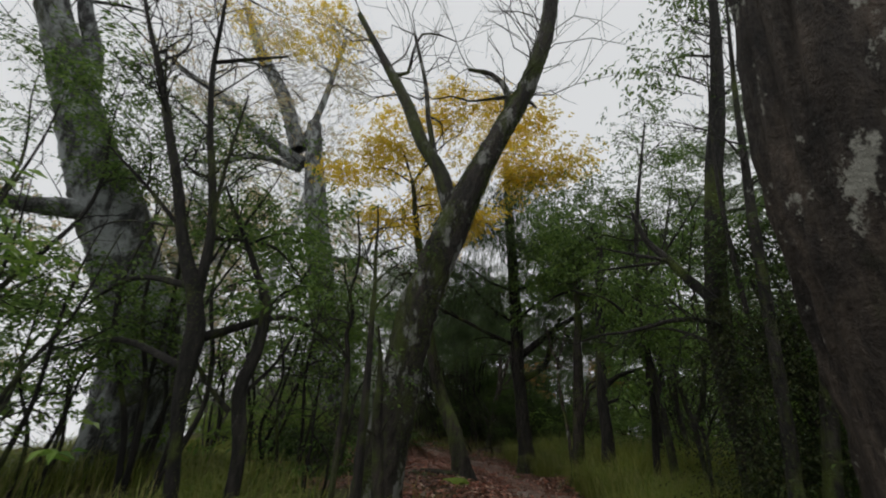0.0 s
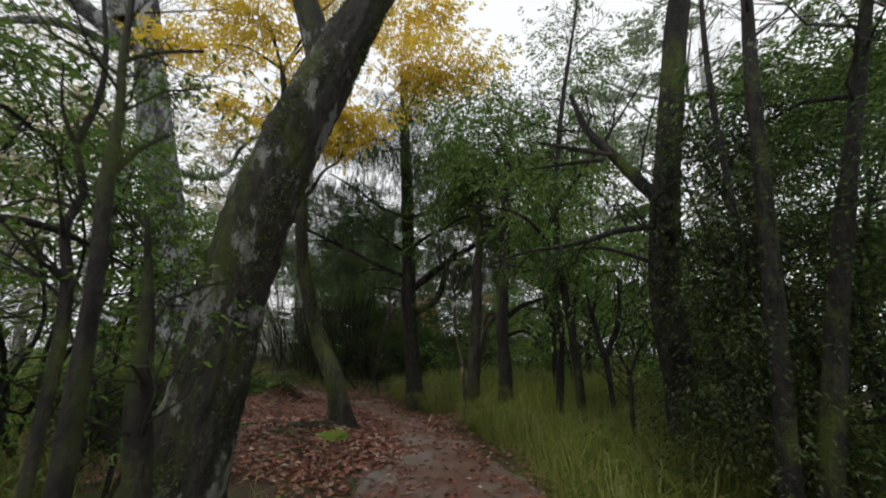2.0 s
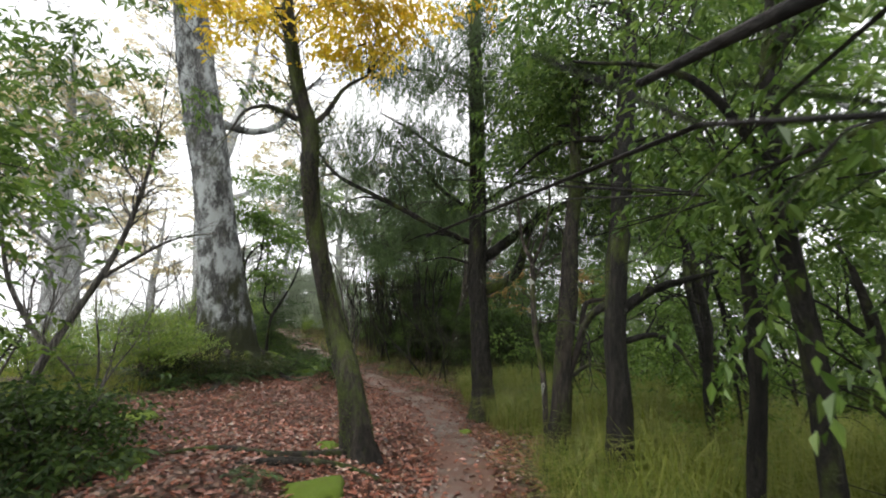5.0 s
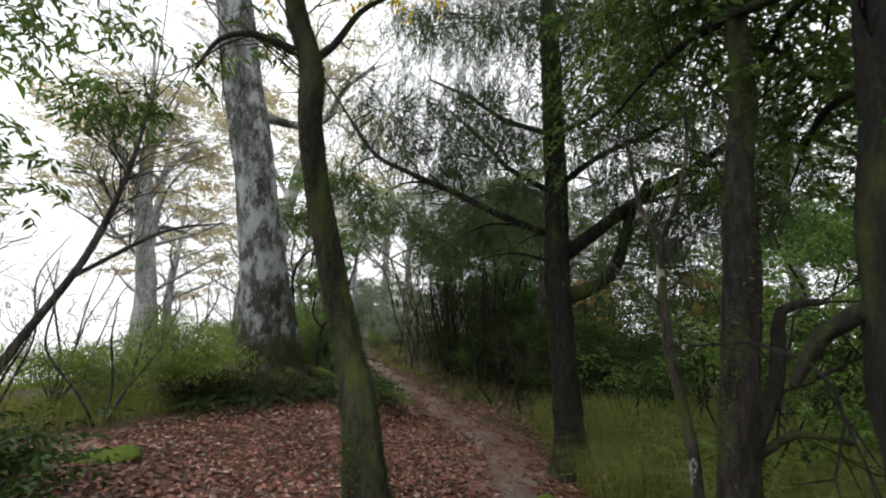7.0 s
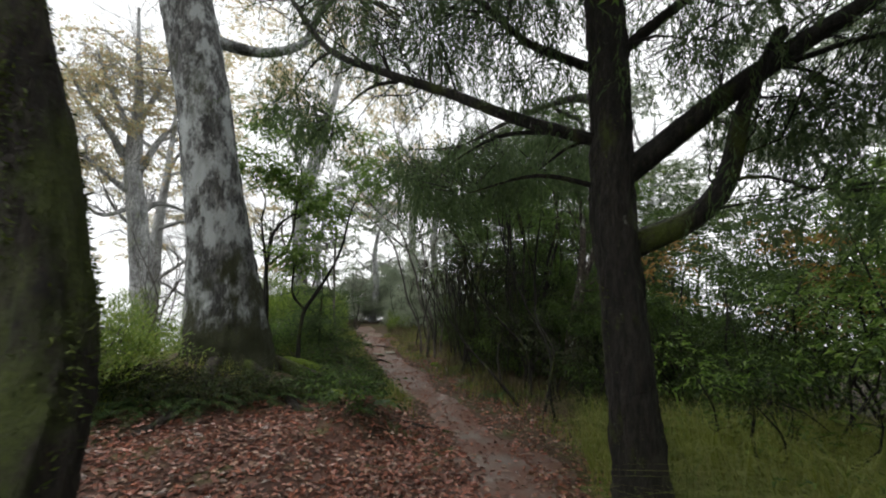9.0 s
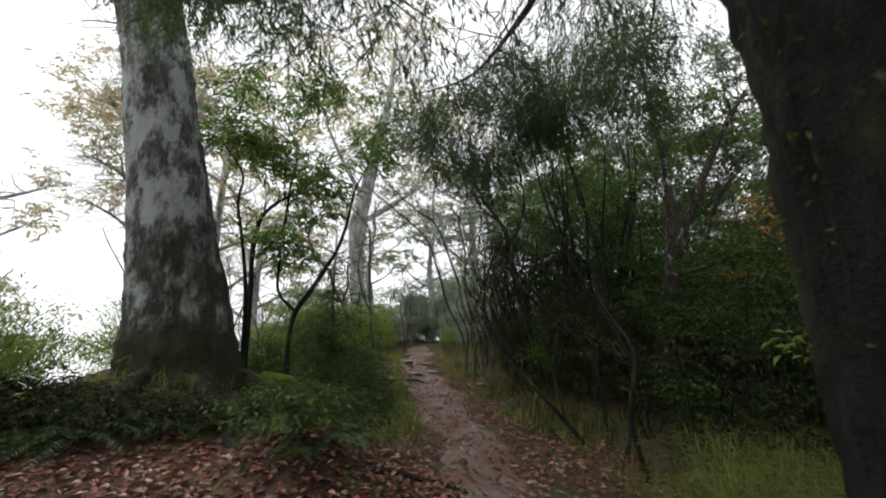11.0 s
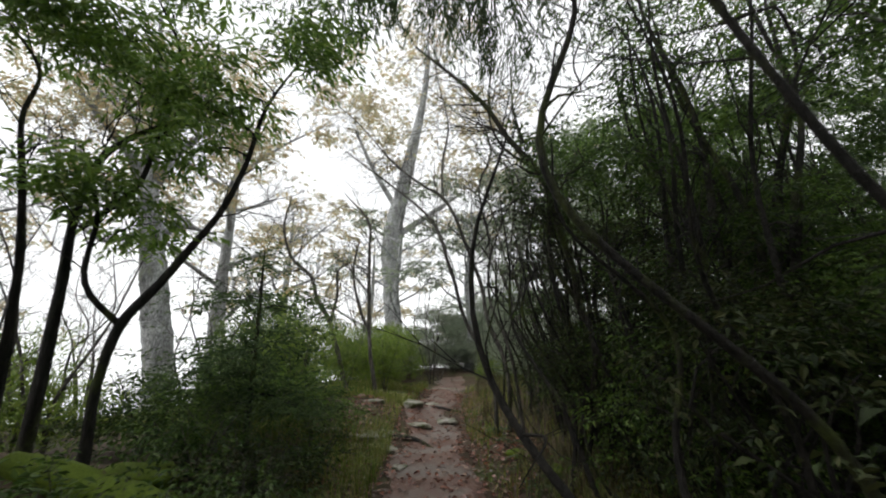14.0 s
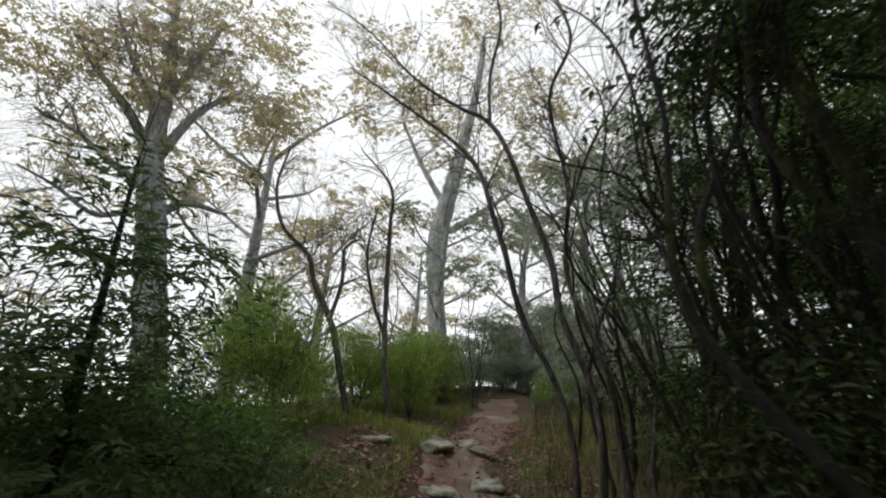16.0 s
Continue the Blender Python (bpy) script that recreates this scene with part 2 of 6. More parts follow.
def tube(shape, pts, sides=9, lumps=0.12, step=0.12, flare=0.0, crook=0.0):
    """A limb: uneven round section along a smooth line; flare spreads the foot into roots."""
    c = spline(pts, step)
    n = len(c)
    if crook:
        run = np.arange(n) * step
        for axis, ph in ((0, rng.uniform(0, 9)), (1, rng.uniform(0, 9))):
            c[:, axis] += crook * np.sin(run * 2.1 + ph) * np.minimum(1, run)
    t = np.gradient(c[:, :3], axis=0)
    t /= np.linalg.norm(t, axis=1, keepdims=True) + 1e-9
    ref = np.where(np.abs(t[:, 2:3]) > 0.92, [[1.0, 0, 0]], [[0, 0, 1.0]])
    u = np.cross(t, ref)
    u /= np.linalg.norm(u, axis=1, keepdims=True) + 1e-9
    for i in range(1, n):
        w = u[i - 1] - t[i] * (u[i - 1] @ t[i])
        u[i] = w / (np.linalg.norm(w) + 1e-9)
    w = np.cross(t, u)
    ang = np.linspace(0, 2 * np.pi, sides, endpoint=False)
    ph = rng.uniform(0, 6.28, 4)
    s = np.arange(n)[:, None] * step
    drift = rng.normal(0, 1, (n // 4 + 3, sides))
    drift = np.stack([np.interp(np.arange(n) / 4.0, np.arange(len(drift)), drift[:, k]) for k in range(sides)], 1)
    bulge = 1 + lumps * (0.35 * np.sin(3 * ang + ph[0] + 0.6 * s) + 0.35 * np.sin(2 * ang + ph[1] - 0.9 * s)) + lumps * 0.35 * drift + lumps * 0.25 * rng.uniform(-1, 1, (n, sides))
    if flare:
        h = np.clip(1 - (c[:, 2:3] - c[0, 2]) / flare, 0, 1) ** 2
        bulge = bulge * (1 + h * (0.25 + 0.25 * np.sin(5 * ang + ph[3])))
    ring = c[:, None, :3] + (np.cos(ang)[None, :, None] * u[:, None] + np.sin(ang)[None, :, None] * w[:, None]) * (c[:, 3:4] * bulge)[..., None]
    i, j = np.meshgrid(np.arange(n - 1), np.arange(sides), indexing="ij")
    a, b = i * sides + j, i * sides + (j + 1) % sides
    shape.add(ring, np.stack([a, b, b + sides, a + sides], -1).reshape(-1, 4))
    if sides > 4:
        shape.add(np.vstack([ring[-1], c[-1, :3] + t[-1] * c[-1, 3]]), [[k, (k + 1) % sides, sides] for k in range(sides)])
    return c


def sticks(shape, a, b, r0, r1, sag=0.0, bent=True):
    """Many thin twigs at once, from points a to points b, three-sided and bent in the middle."""
    a, b = np.asarray(a, float), np.asarray(b, float)
    if not len(a):
        return
    n, way = len(a), b - a
    span = np.linalg.norm(way, axis=1, keepdims=True) + 1e-9
    mid = (a + b) / 2 + rng.normal(0, 0.09, (n, 3)) * span + np.array([0, 0, 1.0]) * sag * span
    u = np.cross(way, rng.normal(0, 1, (n, 3)))
    u /= np.linalg.norm(u, axis=1, keepdims=True) + 1e-9
    w = np.cross(way / span, u)
    rings = []
    stations = ((a, r0), (mid, (r0 + r1) / 2), (b, r1)) if bent else ((a, r0), (b, r1))
    for c, r in stations:
        r = np.broadcast_to(np.asarray(r, float).reshape(-1, 1), (n, 1))
        for k in range(3):
            rings.append(c + r * (math.cos(2.094 * k) * u + math.sin(2.094 * k) * w))
    v = np.stack(rings, 1)
    f = np.array([[s * 3 + k, s * 3 + (k + 1) % 3, s * 3 + 3 + (k + 1) % 3, s * 3 + 3 + k] for s in range(len(stations) - 1) for k in range(3)])
    shape.add(v, (np.arange(n)[:, None, None] * len(rings) + f[None]).reshape(-1, 4))


def blades(shape, base, axis, face, length, width, bend=0.15, fold=0.25):
    """Leaves as folded kites: base, two shoulders and a drooping tip."""
    n = len(base)
    axis = axis / (np.linalg.norm(axis, axis=1, keepdims=True) + 1e-9)
    side = np.cross(axis, face)
    side /= np.linalg.norm(side, axis=1, keepdims=True) + 1e-9
    up = np.cross(side, axis)
    length, width = np.broadcast_to(length, n)[:, None], np.broadcast_to(width, n)[:, None]
    mid = base + axis * length * 0.42
    left = mid + side * width / 2 + up * width * fold
    right = mid - side * width / 2 + up * width * fold
    tip = base + axis * length - up * length * bend
    shape.add(np.stack([base, left, tip, right], 1), np.arange(4 * n).reshape(-1, 4))


def clear_of_walk(c, x, y, z):
    """Leaves keep clear of the trodden way, up to above head height."""
    if z - g(x, y) > 4.5 or off_track(x, y)[0] > 3.0:
        return c
    px, py, pz = c[:, 0] + x, c[:, 1] + y, c[:, 2] + z
    return c[(off_track(px, py) > 0.95) | (pz > ground_at(px, py) + 3.0)]


def foliage(crown, twigs, clump, length, width, cover, droop=0.25, per=7, gaps=0.0, spray=0.22):
    """Fills an uneven ellipsoid with sprays of leaves on twigs, leaving gaps."""
    x, y, z, rh, rv = clump
    per_leaf = length * width * 0.5
    count = max(6, int(cover * math.pi * rh * rv / per_leaf / per))
    heads = max(5, count // 13)
    d = rng.normal(0, 1, (heads, 3))
    d /= np.linalg.norm(d, axis=1, keepdims=True)
    hub = d * (rng.uniform(0.04, 1, (heads, 1)) ** 0.42) * [rh, rh, rv]
    lumps = np.sin(hub[:, 0] * 4.1 / rh**0.5 + x * 7) + np.sin(hub[:, 1] * 4.7 / rh**0.5 + y * 5) + np.sin(hub[:, 2] * 5.9 / rv**0.5 + z * 3)
    keep = hub[lumps > gaps * 2 - 1.3]
    if not len(keep):
        return
    wide = 0.9 * spray + 0.07 * rh
    c = keep[rng.integers(0, len(keep), count)] + rng.normal(0, 1, (count, 3)) * [wide, wide, wide * 0.38]
    c = clear_of_walk(c, x, y, z)
    if not len(c):
        return
    root = np.array([x, y, z])
    if twigs is not None:
        few = keep[:: max(1, len(keep) // 40)]
        start = few * rng.uniform(0.05, 0.45, (len(few), 1)) + [0, 0, -0.1 * rv]
        sticks(twigs, root + start, root + few, 0.006, 0.002, 0.05, False)
    out = c / [rh, rh, rv] + rng.normal(0, 0.55, c.shape)
    out[:, 2] = out[:, 2] * 0.45 - droop
    out /= np.linalg.norm(out, axis=1, keepdims=True) + 1e-9
    n = len(c)
    s = np.tile(np.linspace(-0.5, 0.5, per), n)
    dirs, cent = np.repeat(out, per, 0), np.repeat(c + root, per, 0)
    base = cent + dirs * (s * spray)[:, None] + rng.normal(0, 0.014, (n * per, 3))
    flat_side = np.cross(dirs, [0, 0, 1.0]) + 1e-4
    flat_side /= np.linalg.norm(flat_side, axis=1, keepdims=True)
    sign = np.tile(np.where(np.arange(per) % 2, 1.0, -1.0), n)[:, None]
    axis = dirs * 0.7 + flat_side * sign * 0.9 + rng.normal(0, 0.3, base.shape) - np.array([0, 0, 1.0]) * droop
    face = np.array([0, 0, 1.0]) + rng.normal(0, 0.5, base.shape)
    size = rng.uniform(0.65, 1.25, n * per)
    blades(crown, base, axis, face, length * size, width * size)


def hanging(crown, twigs, clump, cover, length=0.16, width=0.022):
    """Drooping needle sprays, hung in tassels below thin twigs."""
    x, y, z, rh, rv = clump
    per = 24
    count = max(8, int(cover * math.pi * rh * rv / (length * width * 0.55) / per))
    d = rng.normal(0, 1, (count, 3))
    d /= np.linalg.norm(d, axis=1, keepdims=True)
    hubs = d[: max(4, count // 11)] * (rng.uniform(0.02, 1, (max(4, count // 11), 1)) ** 0.5) * [rh, rh, rv] + [x, y, z]
    c = hubs[rng.integers(0, len(hubs), count)] + rng.normal(0, 1, (count, 3)) * [0.15, 0.15, 0.08]
    c = clear_of_walk(c - [x, y, z], x, y, z) + [x, y, z]
    count = len(c)
    if not count:
        return
    drop = rng.uniform(0.2, 0.5, count)
    lean = rng.normal(0, 0.42, (count, 2))
    way = np.column_stack([lean, -np.ones(count)])
    few = np.arange(0, count, 3)
    root = np.array([x, y, z])
    sticks(twigs, root + (c[few] - root) * 0.35, c[few], 0.006, 0.002, 0.06, False)
    s = np.tile(np.linspace(0, 1, per), count)
    base = np.repeat(c, per, 0) + np.repeat(way * drop[:, None], per, 0) * s[:, None] + rng.normal(0, 0.012, (count * per, 3))
    axis = np.repeat(way, per, 0) + rng.normal(0, 0.3, base.shape)
    blades(crown, base, axis, rng.normal(0, 1, base.shape), length * rng.uniform(0.5, 1.1, len(base)), width, 0.05, 0.1)


# ---- the lie of the land ----
TRACK = np.array([(0.5, -6), (0.5, 0), (0.7, 2.5), (1.35, 4.5), (1.6, 7), (1.75, 9.5), (1.6, 11.6), (1.2, 13.4), (0.25, 15.4), (-0.95, 17.3), (-2.4, 19.4), (-3.6, 21.1), (-5.0, 23.4), (-6.6, 26.3), (-8.2, 29.4)])
TRACK_LINE = spline([(x, y, 0, 0.1) for x, y in TRACK], 0.25)[:, :2]
RISE_Y = [-8, 0, 5, 9, 11, 12, 14.5, 18, 20, 22, 26, 32, 45]
RISE_Z = [0.0, 0.1, 0.3, 0.2, 0.05, 0.0, -0.06, 0.0, 0.05, 0.2, 0.42, 0.62, 0.3]


def off_track(x, y):
    x, y = np.atleast_1d(x).astype(float), np.atleast_1d(y).astype(float)
    out = np.empty(len(x))
    for i in range(0, len(x), 4000):
        out[i : i + 4000] = np.sqrt(((x[i : i + 4000, None] - TRACK_LINE[:, 0]) ** 2 + (y[i : i + 4000, None] - TRACK_LINE[:, 1]) ** 2).min(1))
    return out


def ground_at(x, y):
    x, y = np.atleast_1d(x).astype(float), np.atleast_1d(y).astype(float)
    z = np.interp(y, RISE_Y, RISE_Z)
    near = off_track(x, y)
    z = z + 0.16 * np.clip((near - 0.5) / 1.6, 0, 1)
    z = z + 0.75 * np.exp(-((x + 4.1) ** 2 + (y - 14.9) ** 2) / 2.6)
    z = z + 0.42 * np.exp(-((x + 0.95) ** 2 + (y - 14.2) ** 2) / 0.22)
    z = z + 0.30 * np.exp(-((x + 5.5) ** 2 + (y - 20.8) ** 2) / 3.0)
    z = z + 0.05 * np.sin(1.7 * x + 0.6 * y) * np.sin(1.3 * y - 0.5 * x) + 0.02 * np.sin(5.1 * x) * np.sin(4.3 * y + x)
    z = z - 0.012 * np.exp(-(near**2) / 0.15)
    left = np.clip(-x - 8.5 - 0.12 * (y - 10), 0, 60)
    z = z - 0.42 * left ** 1.05
    z = z - 0.10 * np.clip(x - 5, 0, 60) - 0.05 * np.clip(-y, 0, 60)
    return z


def g(x, y):
    return float(ground_at(x, y)[0])


def axis_lines(lo, hi, fine_lo, fine_hi, step):
    inner = np.arange(fine_lo, fine_hi + step, step)
    out_hi = fine_hi + (hi - fine_hi) * np.linspace(0.02, 1, 26) ** 2.4
    out_lo = fine_lo + (lo - fine_lo) * np.linspace(0.02, 1, 26) ** 2.4
    return np.unique(np.r_[out_lo, inner, out_hi].round(4))


def sheet(xs, ys, lift=0.0):
    gx, gy = np.meshgrid(xs, ys, indexing="ij")
    z = ground_at(gx.ravel(), gy.ravel()) + lift
    s = Shape()
    nx, ny = gx.shape
    i, j = np.meshgrid(np.arange(nx - 1), np.arange(ny - 1), indexing="ij")
    a = i * ny + j
    s.add(np.column_stack([gx.ravel(), gy.ravel(), z]), np.stack([a, a + ny, a + ny + 1, a + 1], -1).reshape(-1, 4))
    return s


ground = tagged(part("ground", sheet(axis_lines(-600, 600, -11, 9, 0.14), axis_lines(-600, 600, -3, 32, 0.14)), SOIL), "dark brown forest soil with mossy patches", "ground", kind="structure")


def ribbon(half, lift, wobble):
    """The trodden strip along the track, with ragged edges."""
    line = spline([(x, y, 0, 0.1) for x, y in TRACK], 0.12)[:, :2]
    t = np.gradient(line, axis=0)
    t /= np.linalg.norm(t, axis=1, keepdims=True)
    nrm = np.column_stack([-t[:, 1], t[:, 0]])
    across = np.linspace(-1, 1, 15)
    n = len(line)
    run = np.arange(n) * 0.12
    half = half * np.interp(line[:, 1], [12.5, 15.5], [1.0, 0.72])
    wl_ = half * (1 + wobble * np.sin(run * 1.9) * np.sin(run * 0.83 + 1) + rng.uniform(-0.12, 0.12, n))
    wr_ = half * (1 + wobble * np.sin(run * 1.6 + 2) * np.sin(run * 0.71) + rng.uniform(-0.12, 0.12, n))
    w = np.where(across[None] < 0, wr_[:, None], wl_[:, None]) * across[None]
    p = line[:, None] + nrm[:, None] * w[..., None]
    z = ground_at(p[..., 0].ravel(), p[..., 1].ravel()).reshape(w.shape)
    z = z + lift * (1 - np.abs(across[None]) ** 6) - 0.03 * np.abs(across[None]) ** 12 + rng.uniform(-0.004, 0.004, w.shape)
    s = Shape()
    m = len(across)
    i, j = np.meshgrid(np.arange(n - 1), np.arange(m - 1), indexing="ij")
    a = i * m + j
    s.add(np.dstack([p, z]).reshape(-1, 3), np.stack([a, a + m, a + m + 1, a + 1], -1).reshape(-1, 4))
    return s


path = tagged(part("path", ribbon(0.66, 0.02, 0.40), PATH_SOIL), "reddish brown trodden earth footpath", "path", kind="structure")


def disc_patch(cx, cy, rx, ry, lift):
    """An uneven patch of bare, leaf-strewn earth that lies on the ground."""
    s = Shape()
    rings, spokes = 26, 60
    ang = np.linspace(0, 2 * np.pi, spokes, endpoint=False)
    edge = 1 + 0.13 * np.sin(3 * ang + 1) + 0.09 * np.sin(7 * ang) + 0.05 * np.sin(13 * ang + 2)
    r = np.linspace(0.02, 1, rings)[:, None] * edge[None]
    px, py = cx + rx * r * np.cos(ang), cy + ry * r * np.sin(ang)
    fade = 1 - (np.linspace(0.02, 1, rings)[:, None] ** 8) * 2.5
    z = ground_at(px.ravel(), py.ravel()).reshape(px.shape) + lift * fade
    i, j = np.meshgrid(np.arange(rings - 1), np.arange(spokes), indexing="ij")
    a, b = i * spokes + j, i * spokes + (j + 1) % spokes
    s.add(np.dstack([px, py, z]).reshape(-1, 3), np.stack([a, a + spokes, b + spokes, b], -1).reshape(-1, 4))
    return s


clearing = tagged(part("ground_clearing", disc_patch(-0.7, 10.7, 3.0, 4.1, 0.012), CLEAR_SOIL), "bare red-brown clearing floor strewn with wet leaves", "clearing", kind="structure")

# a glowing ring wall, added as sky-lit fog far beyond the trees
fog, fn, fl, fb = nodes_of("fog_glow_white")
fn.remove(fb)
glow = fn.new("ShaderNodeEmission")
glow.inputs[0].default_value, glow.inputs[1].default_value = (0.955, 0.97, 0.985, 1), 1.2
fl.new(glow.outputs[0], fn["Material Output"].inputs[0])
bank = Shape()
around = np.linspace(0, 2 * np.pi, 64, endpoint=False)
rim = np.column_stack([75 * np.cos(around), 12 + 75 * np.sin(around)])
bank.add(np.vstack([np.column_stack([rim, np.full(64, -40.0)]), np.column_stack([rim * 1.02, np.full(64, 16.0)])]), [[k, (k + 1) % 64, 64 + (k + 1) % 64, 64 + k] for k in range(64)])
tagged(part("backdrop", bank, fog), "glowing white wall that stands for fog behind the woods", "fog", kind="structure")


# ---- trees ----
def tree(name, label, category, bark_mat, limbs, leaf=None, clumps=(), style="broad", cover=1.2, size=(0.085, 0.036), droop=0.25, gaps=0.2, flare=0.5, twig_density=5.0, twig_len=0.6, group="", limb_label="", bushy=None, sides=14, crook=0.0, side_limbs=0, moss=0):
    """A tree of its trunk, its branches, its twigs and its crown of leaves."""
    first = np.array(limbs[0][:2], float)
    x0, y0 = first[0][:2]
    if first[0][2] > g(x0, y0):
        way = (first[0] - first[1])[:3]
        way = way / max(0.2, abs(way[2]))
        fall = first[0][2] - g(x0, y0)
        slide = 0.6 * min(1.0, 0.7 / max(0.3, fall))
        x0, y0 = x0 + way[0] * fall * slide, y0 + way[1] * fall * slide
        trunk_line = [(x0, y0, g(x0, y0) - 0.12, first[0][3] * 1.15), *limbs[0]]
    else:
        trunk_line = limbs[0]
    root = new(name)
    root.matrix_basis = Matrix.Translation((x0, y0, g(x0, y0)))
    root.empty_display_size = 0.2
    tagged(root, label, category, group)
    s = Shape()
    lines = [tube(s, trunk_line, sides, 0.16 if sides < 60 else 0.07, 0.045 if sides > 30 else 0.07 if sides > 12 else 0.14, flare, crook)]
    trunk = part("trunk", s, bark_mat, root)
    if moss:
        tagged(part("moss", moss_tufts(lines[0], moss), MOSS_TUFT, trunk, "ragged green moss tufts", False), kind="stuff")
    for limb in limbs[1:]:
        s = Shape()
        lines.append(tube(s, limb, 8 if sides > 9 else 6, 0.12, 0.09 if sides > 12 else 0.14, 0.0, crook))
        part("branch", s, bark_mat, root, limb_label)
    twigs, crown = Shape(), Shape()
    for c in list(lines):
        for k in range(side_limbs):
            lines.append(side_branch(twigs, c, int(len(c) * rng.uniform(0.3, 0.97)), twig_len * rng.uniform(0.9, 2.0)))
    for k, c in enumerate(lines):
        low = 0.55 if k == 0 else 0.25
        ids = np.arange(int(len(c) * low), len(c))
        if twig_density and len(ids) > 2:
            n = max(2, int(len(ids) * 0.1 * twig_density))
            at = rng.choice(ids, n)
            grow_twigs(twigs, c[at], c[np.minimum(at + 1, len(c) - 1), :3] - c[np.maximum(at - 1, 0), :3], twig_len)
    if len(clumps) and leaf:
        nodes_all = np.vstack(lines)
        for cl in clumps:
            mid = np.array(cl[:3])
            gap = np.linalg.norm(nodes_all[:, :3] - mid, axis=1) + np.where(nodes_all[:, 2] > mid[2] + 0.2, 0.8, 0)
            src = nodes_all[gap.argmin()]
            if 0.25 < gap.min() < 3.5:
                bow = (src[:3] + mid) / 2 + [0, 0, 0.12 * gap.min()]
                r = min(src[3] * 0.6, 0.012 + 0.012 * gap.min())
                tube(twigs, [(*src[:3], r), (*bow, r * 0.7), (*mid, 0.005)], 5, 0.1, 0.12)
            if style == "broad":
                foliage(crown, twigs, cl, size[0], size[1], cover, droop, gaps=gaps)
            else:
                hanging(crown, twigs, cl, cover, size[0], size[1])
        part("crown", crown, leaf, root, "", False)
    if twigs.n:
        tagged(part("twig_spray", twigs, bark_mat, root), kind="stuff")
    return root


def moss_tufts(line, count):
    """Short soft moss blades that stand off the lower trunk in ragged patches."""
    s = Shape()
    low = line[line[:, 2] < line[0, 2] + 5.5]
    at = low[rng.integers(0, len(low), count)]
    a = rng.uniform(0, 6.283, count)
    keep = np.sin(3 * a + 2.1 * at[:, 2]) + np.sin(5.3 * at[:, 2] - 2 * a) + rng.uniform(-0.9, 0.9, count) > 0.35
    at, a = at[keep], a[keep]
    out = np.column_stack([np.cos(a), np.sin(a), rng.uniform(-0.5, 0.5, len(a))])
    base = at[:, :3] + out * [1, 1, 0] * (at[:, 3:4] * 0.98) + [0, 0, 1] * rng.uniform(-0.04, 0.04, (len(a), 1))
    blades(s, base, out + rng.normal(0, 0.5, out.shape), rng.normal(0, 1, out.shape), 0.024 * rng.uniform(0.5, 1.6, len(a)), 0.008, 0.3, 0.2)
    return s


def side_branch(shape, line, at, length):
    """A crooked side branch that leaves a limb and zigzags outwards and up."""
    p, r = line[at, :3].copy(), min(line[at, 3] * 0.5, 0.022 * length)
    a = rng.uniform(0, 6.283)
    way = np.array([math.cos(a), math.sin(a), rng.uniform(0.0, 0.7)])
    pts = [(*p, r)]
    for k in range(5):
        way = way / np.linalg.norm(way)
        p = p + way * length / 5
        pts.append((*p, r * (0.85 - 0.15 * k)))
        way = way + rng.normal(0, 0.45, 3) + [0, 0, 0.08]
    return tube(shape, pts, 5, 0.1, 0.2)


def grow_twigs(shape, at, along, length):
    """Forked bare twigs that leave a limb sideways and bend upwards."""
    n = len(at)
    along = along / (np.linalg.norm(along, axis=1, keepdims=True) + 1e-9)
    side = np.cross(along, rng.normal(0, 1, (n, 3)))
    side /= np.linalg.norm(side, axis=1, keepdims=True) + 1e-9
    way = side * 0.9 + along * 0.6 + np.array([0, 0, 0.25])
    size = length * rng.uniform(0.4, 1.3, n)
    start, thick = at[:, :3], np.minimum(at[:, 3] * 0.4, 0.012)
    for level in range(3):
        way /= np.linalg.norm(way, axis=1, keepdims=True) + 1e-9
        end = start + way * size[:, None]
        sticks(shape, start, end, thick, thick * 0.55, 0.04, level == 0)
        start = np.vstack([end, end, (start + end) / 2])
        way = np.vstack([way, way, way]) + rng.normal(0, 0.5, (len(start), 3))
        size, thick = np.tile(size, 3) * rng.uniform(0.35, 0.8, len(start)), np.tile(thick, 3) * 0.55


# the trees along the walk
tree("oak_tree", "leaning mossy oak trunk with dark wet bark", "tree", BARK_OAK, [
    [(-0.26, 4.82, 0.75, 0.22188), (-0.18, 4.83, 1.2, 0.19608), (-0.09, 4.83, 1.79, 0.19006), (0.02, 4.84, 2.37, 0.19092), (0.16, 4.85, 2.85, 0.19006), (0.38, 4.87, 3.46, 0.1849), (0.62, 4.88, 4.08, 0.15652), (0.91, 4.91, 4.71, 0.13416), (1.32, 4.94, 5.61, 0.1161), (1.65, 4.96, 6.84, 0.10148), (1.82, 4.97, 8.74, 0.07826)],
    [(0.35, 4.91, 3.61, 0.12126), (0.17, 4.9, 4.18, 0.0903), (-0.06, 4.88, 4.57, 0.08256), (-0.28, 4.87, 5.14, 0.07482), (-0.58, 4.85, 5.74, 0.0602), (-1.07, 4.83, 6.7, 0.04042)],
    [(0.99, 5.02, 4.9, 0.04472), (1.03, 5.02, 5.48, 0.04644), (0.82, 5.02, 5.8, 0.03526), (0.51, 5.01, 5.87, 0.02322)],
    [(0.14, 4.9, 4.25, 0.04042), (0.01, 4.89, 4.89, 0.0344), (-0.07, 4.89, 5.52, 0.02752), (-0.26, 4.88, 6.37, 0.02064)],
], twig_density=4.0, twig_len=0.7, flare=0.6, sides=44, moss=34000, side_limbs=2)
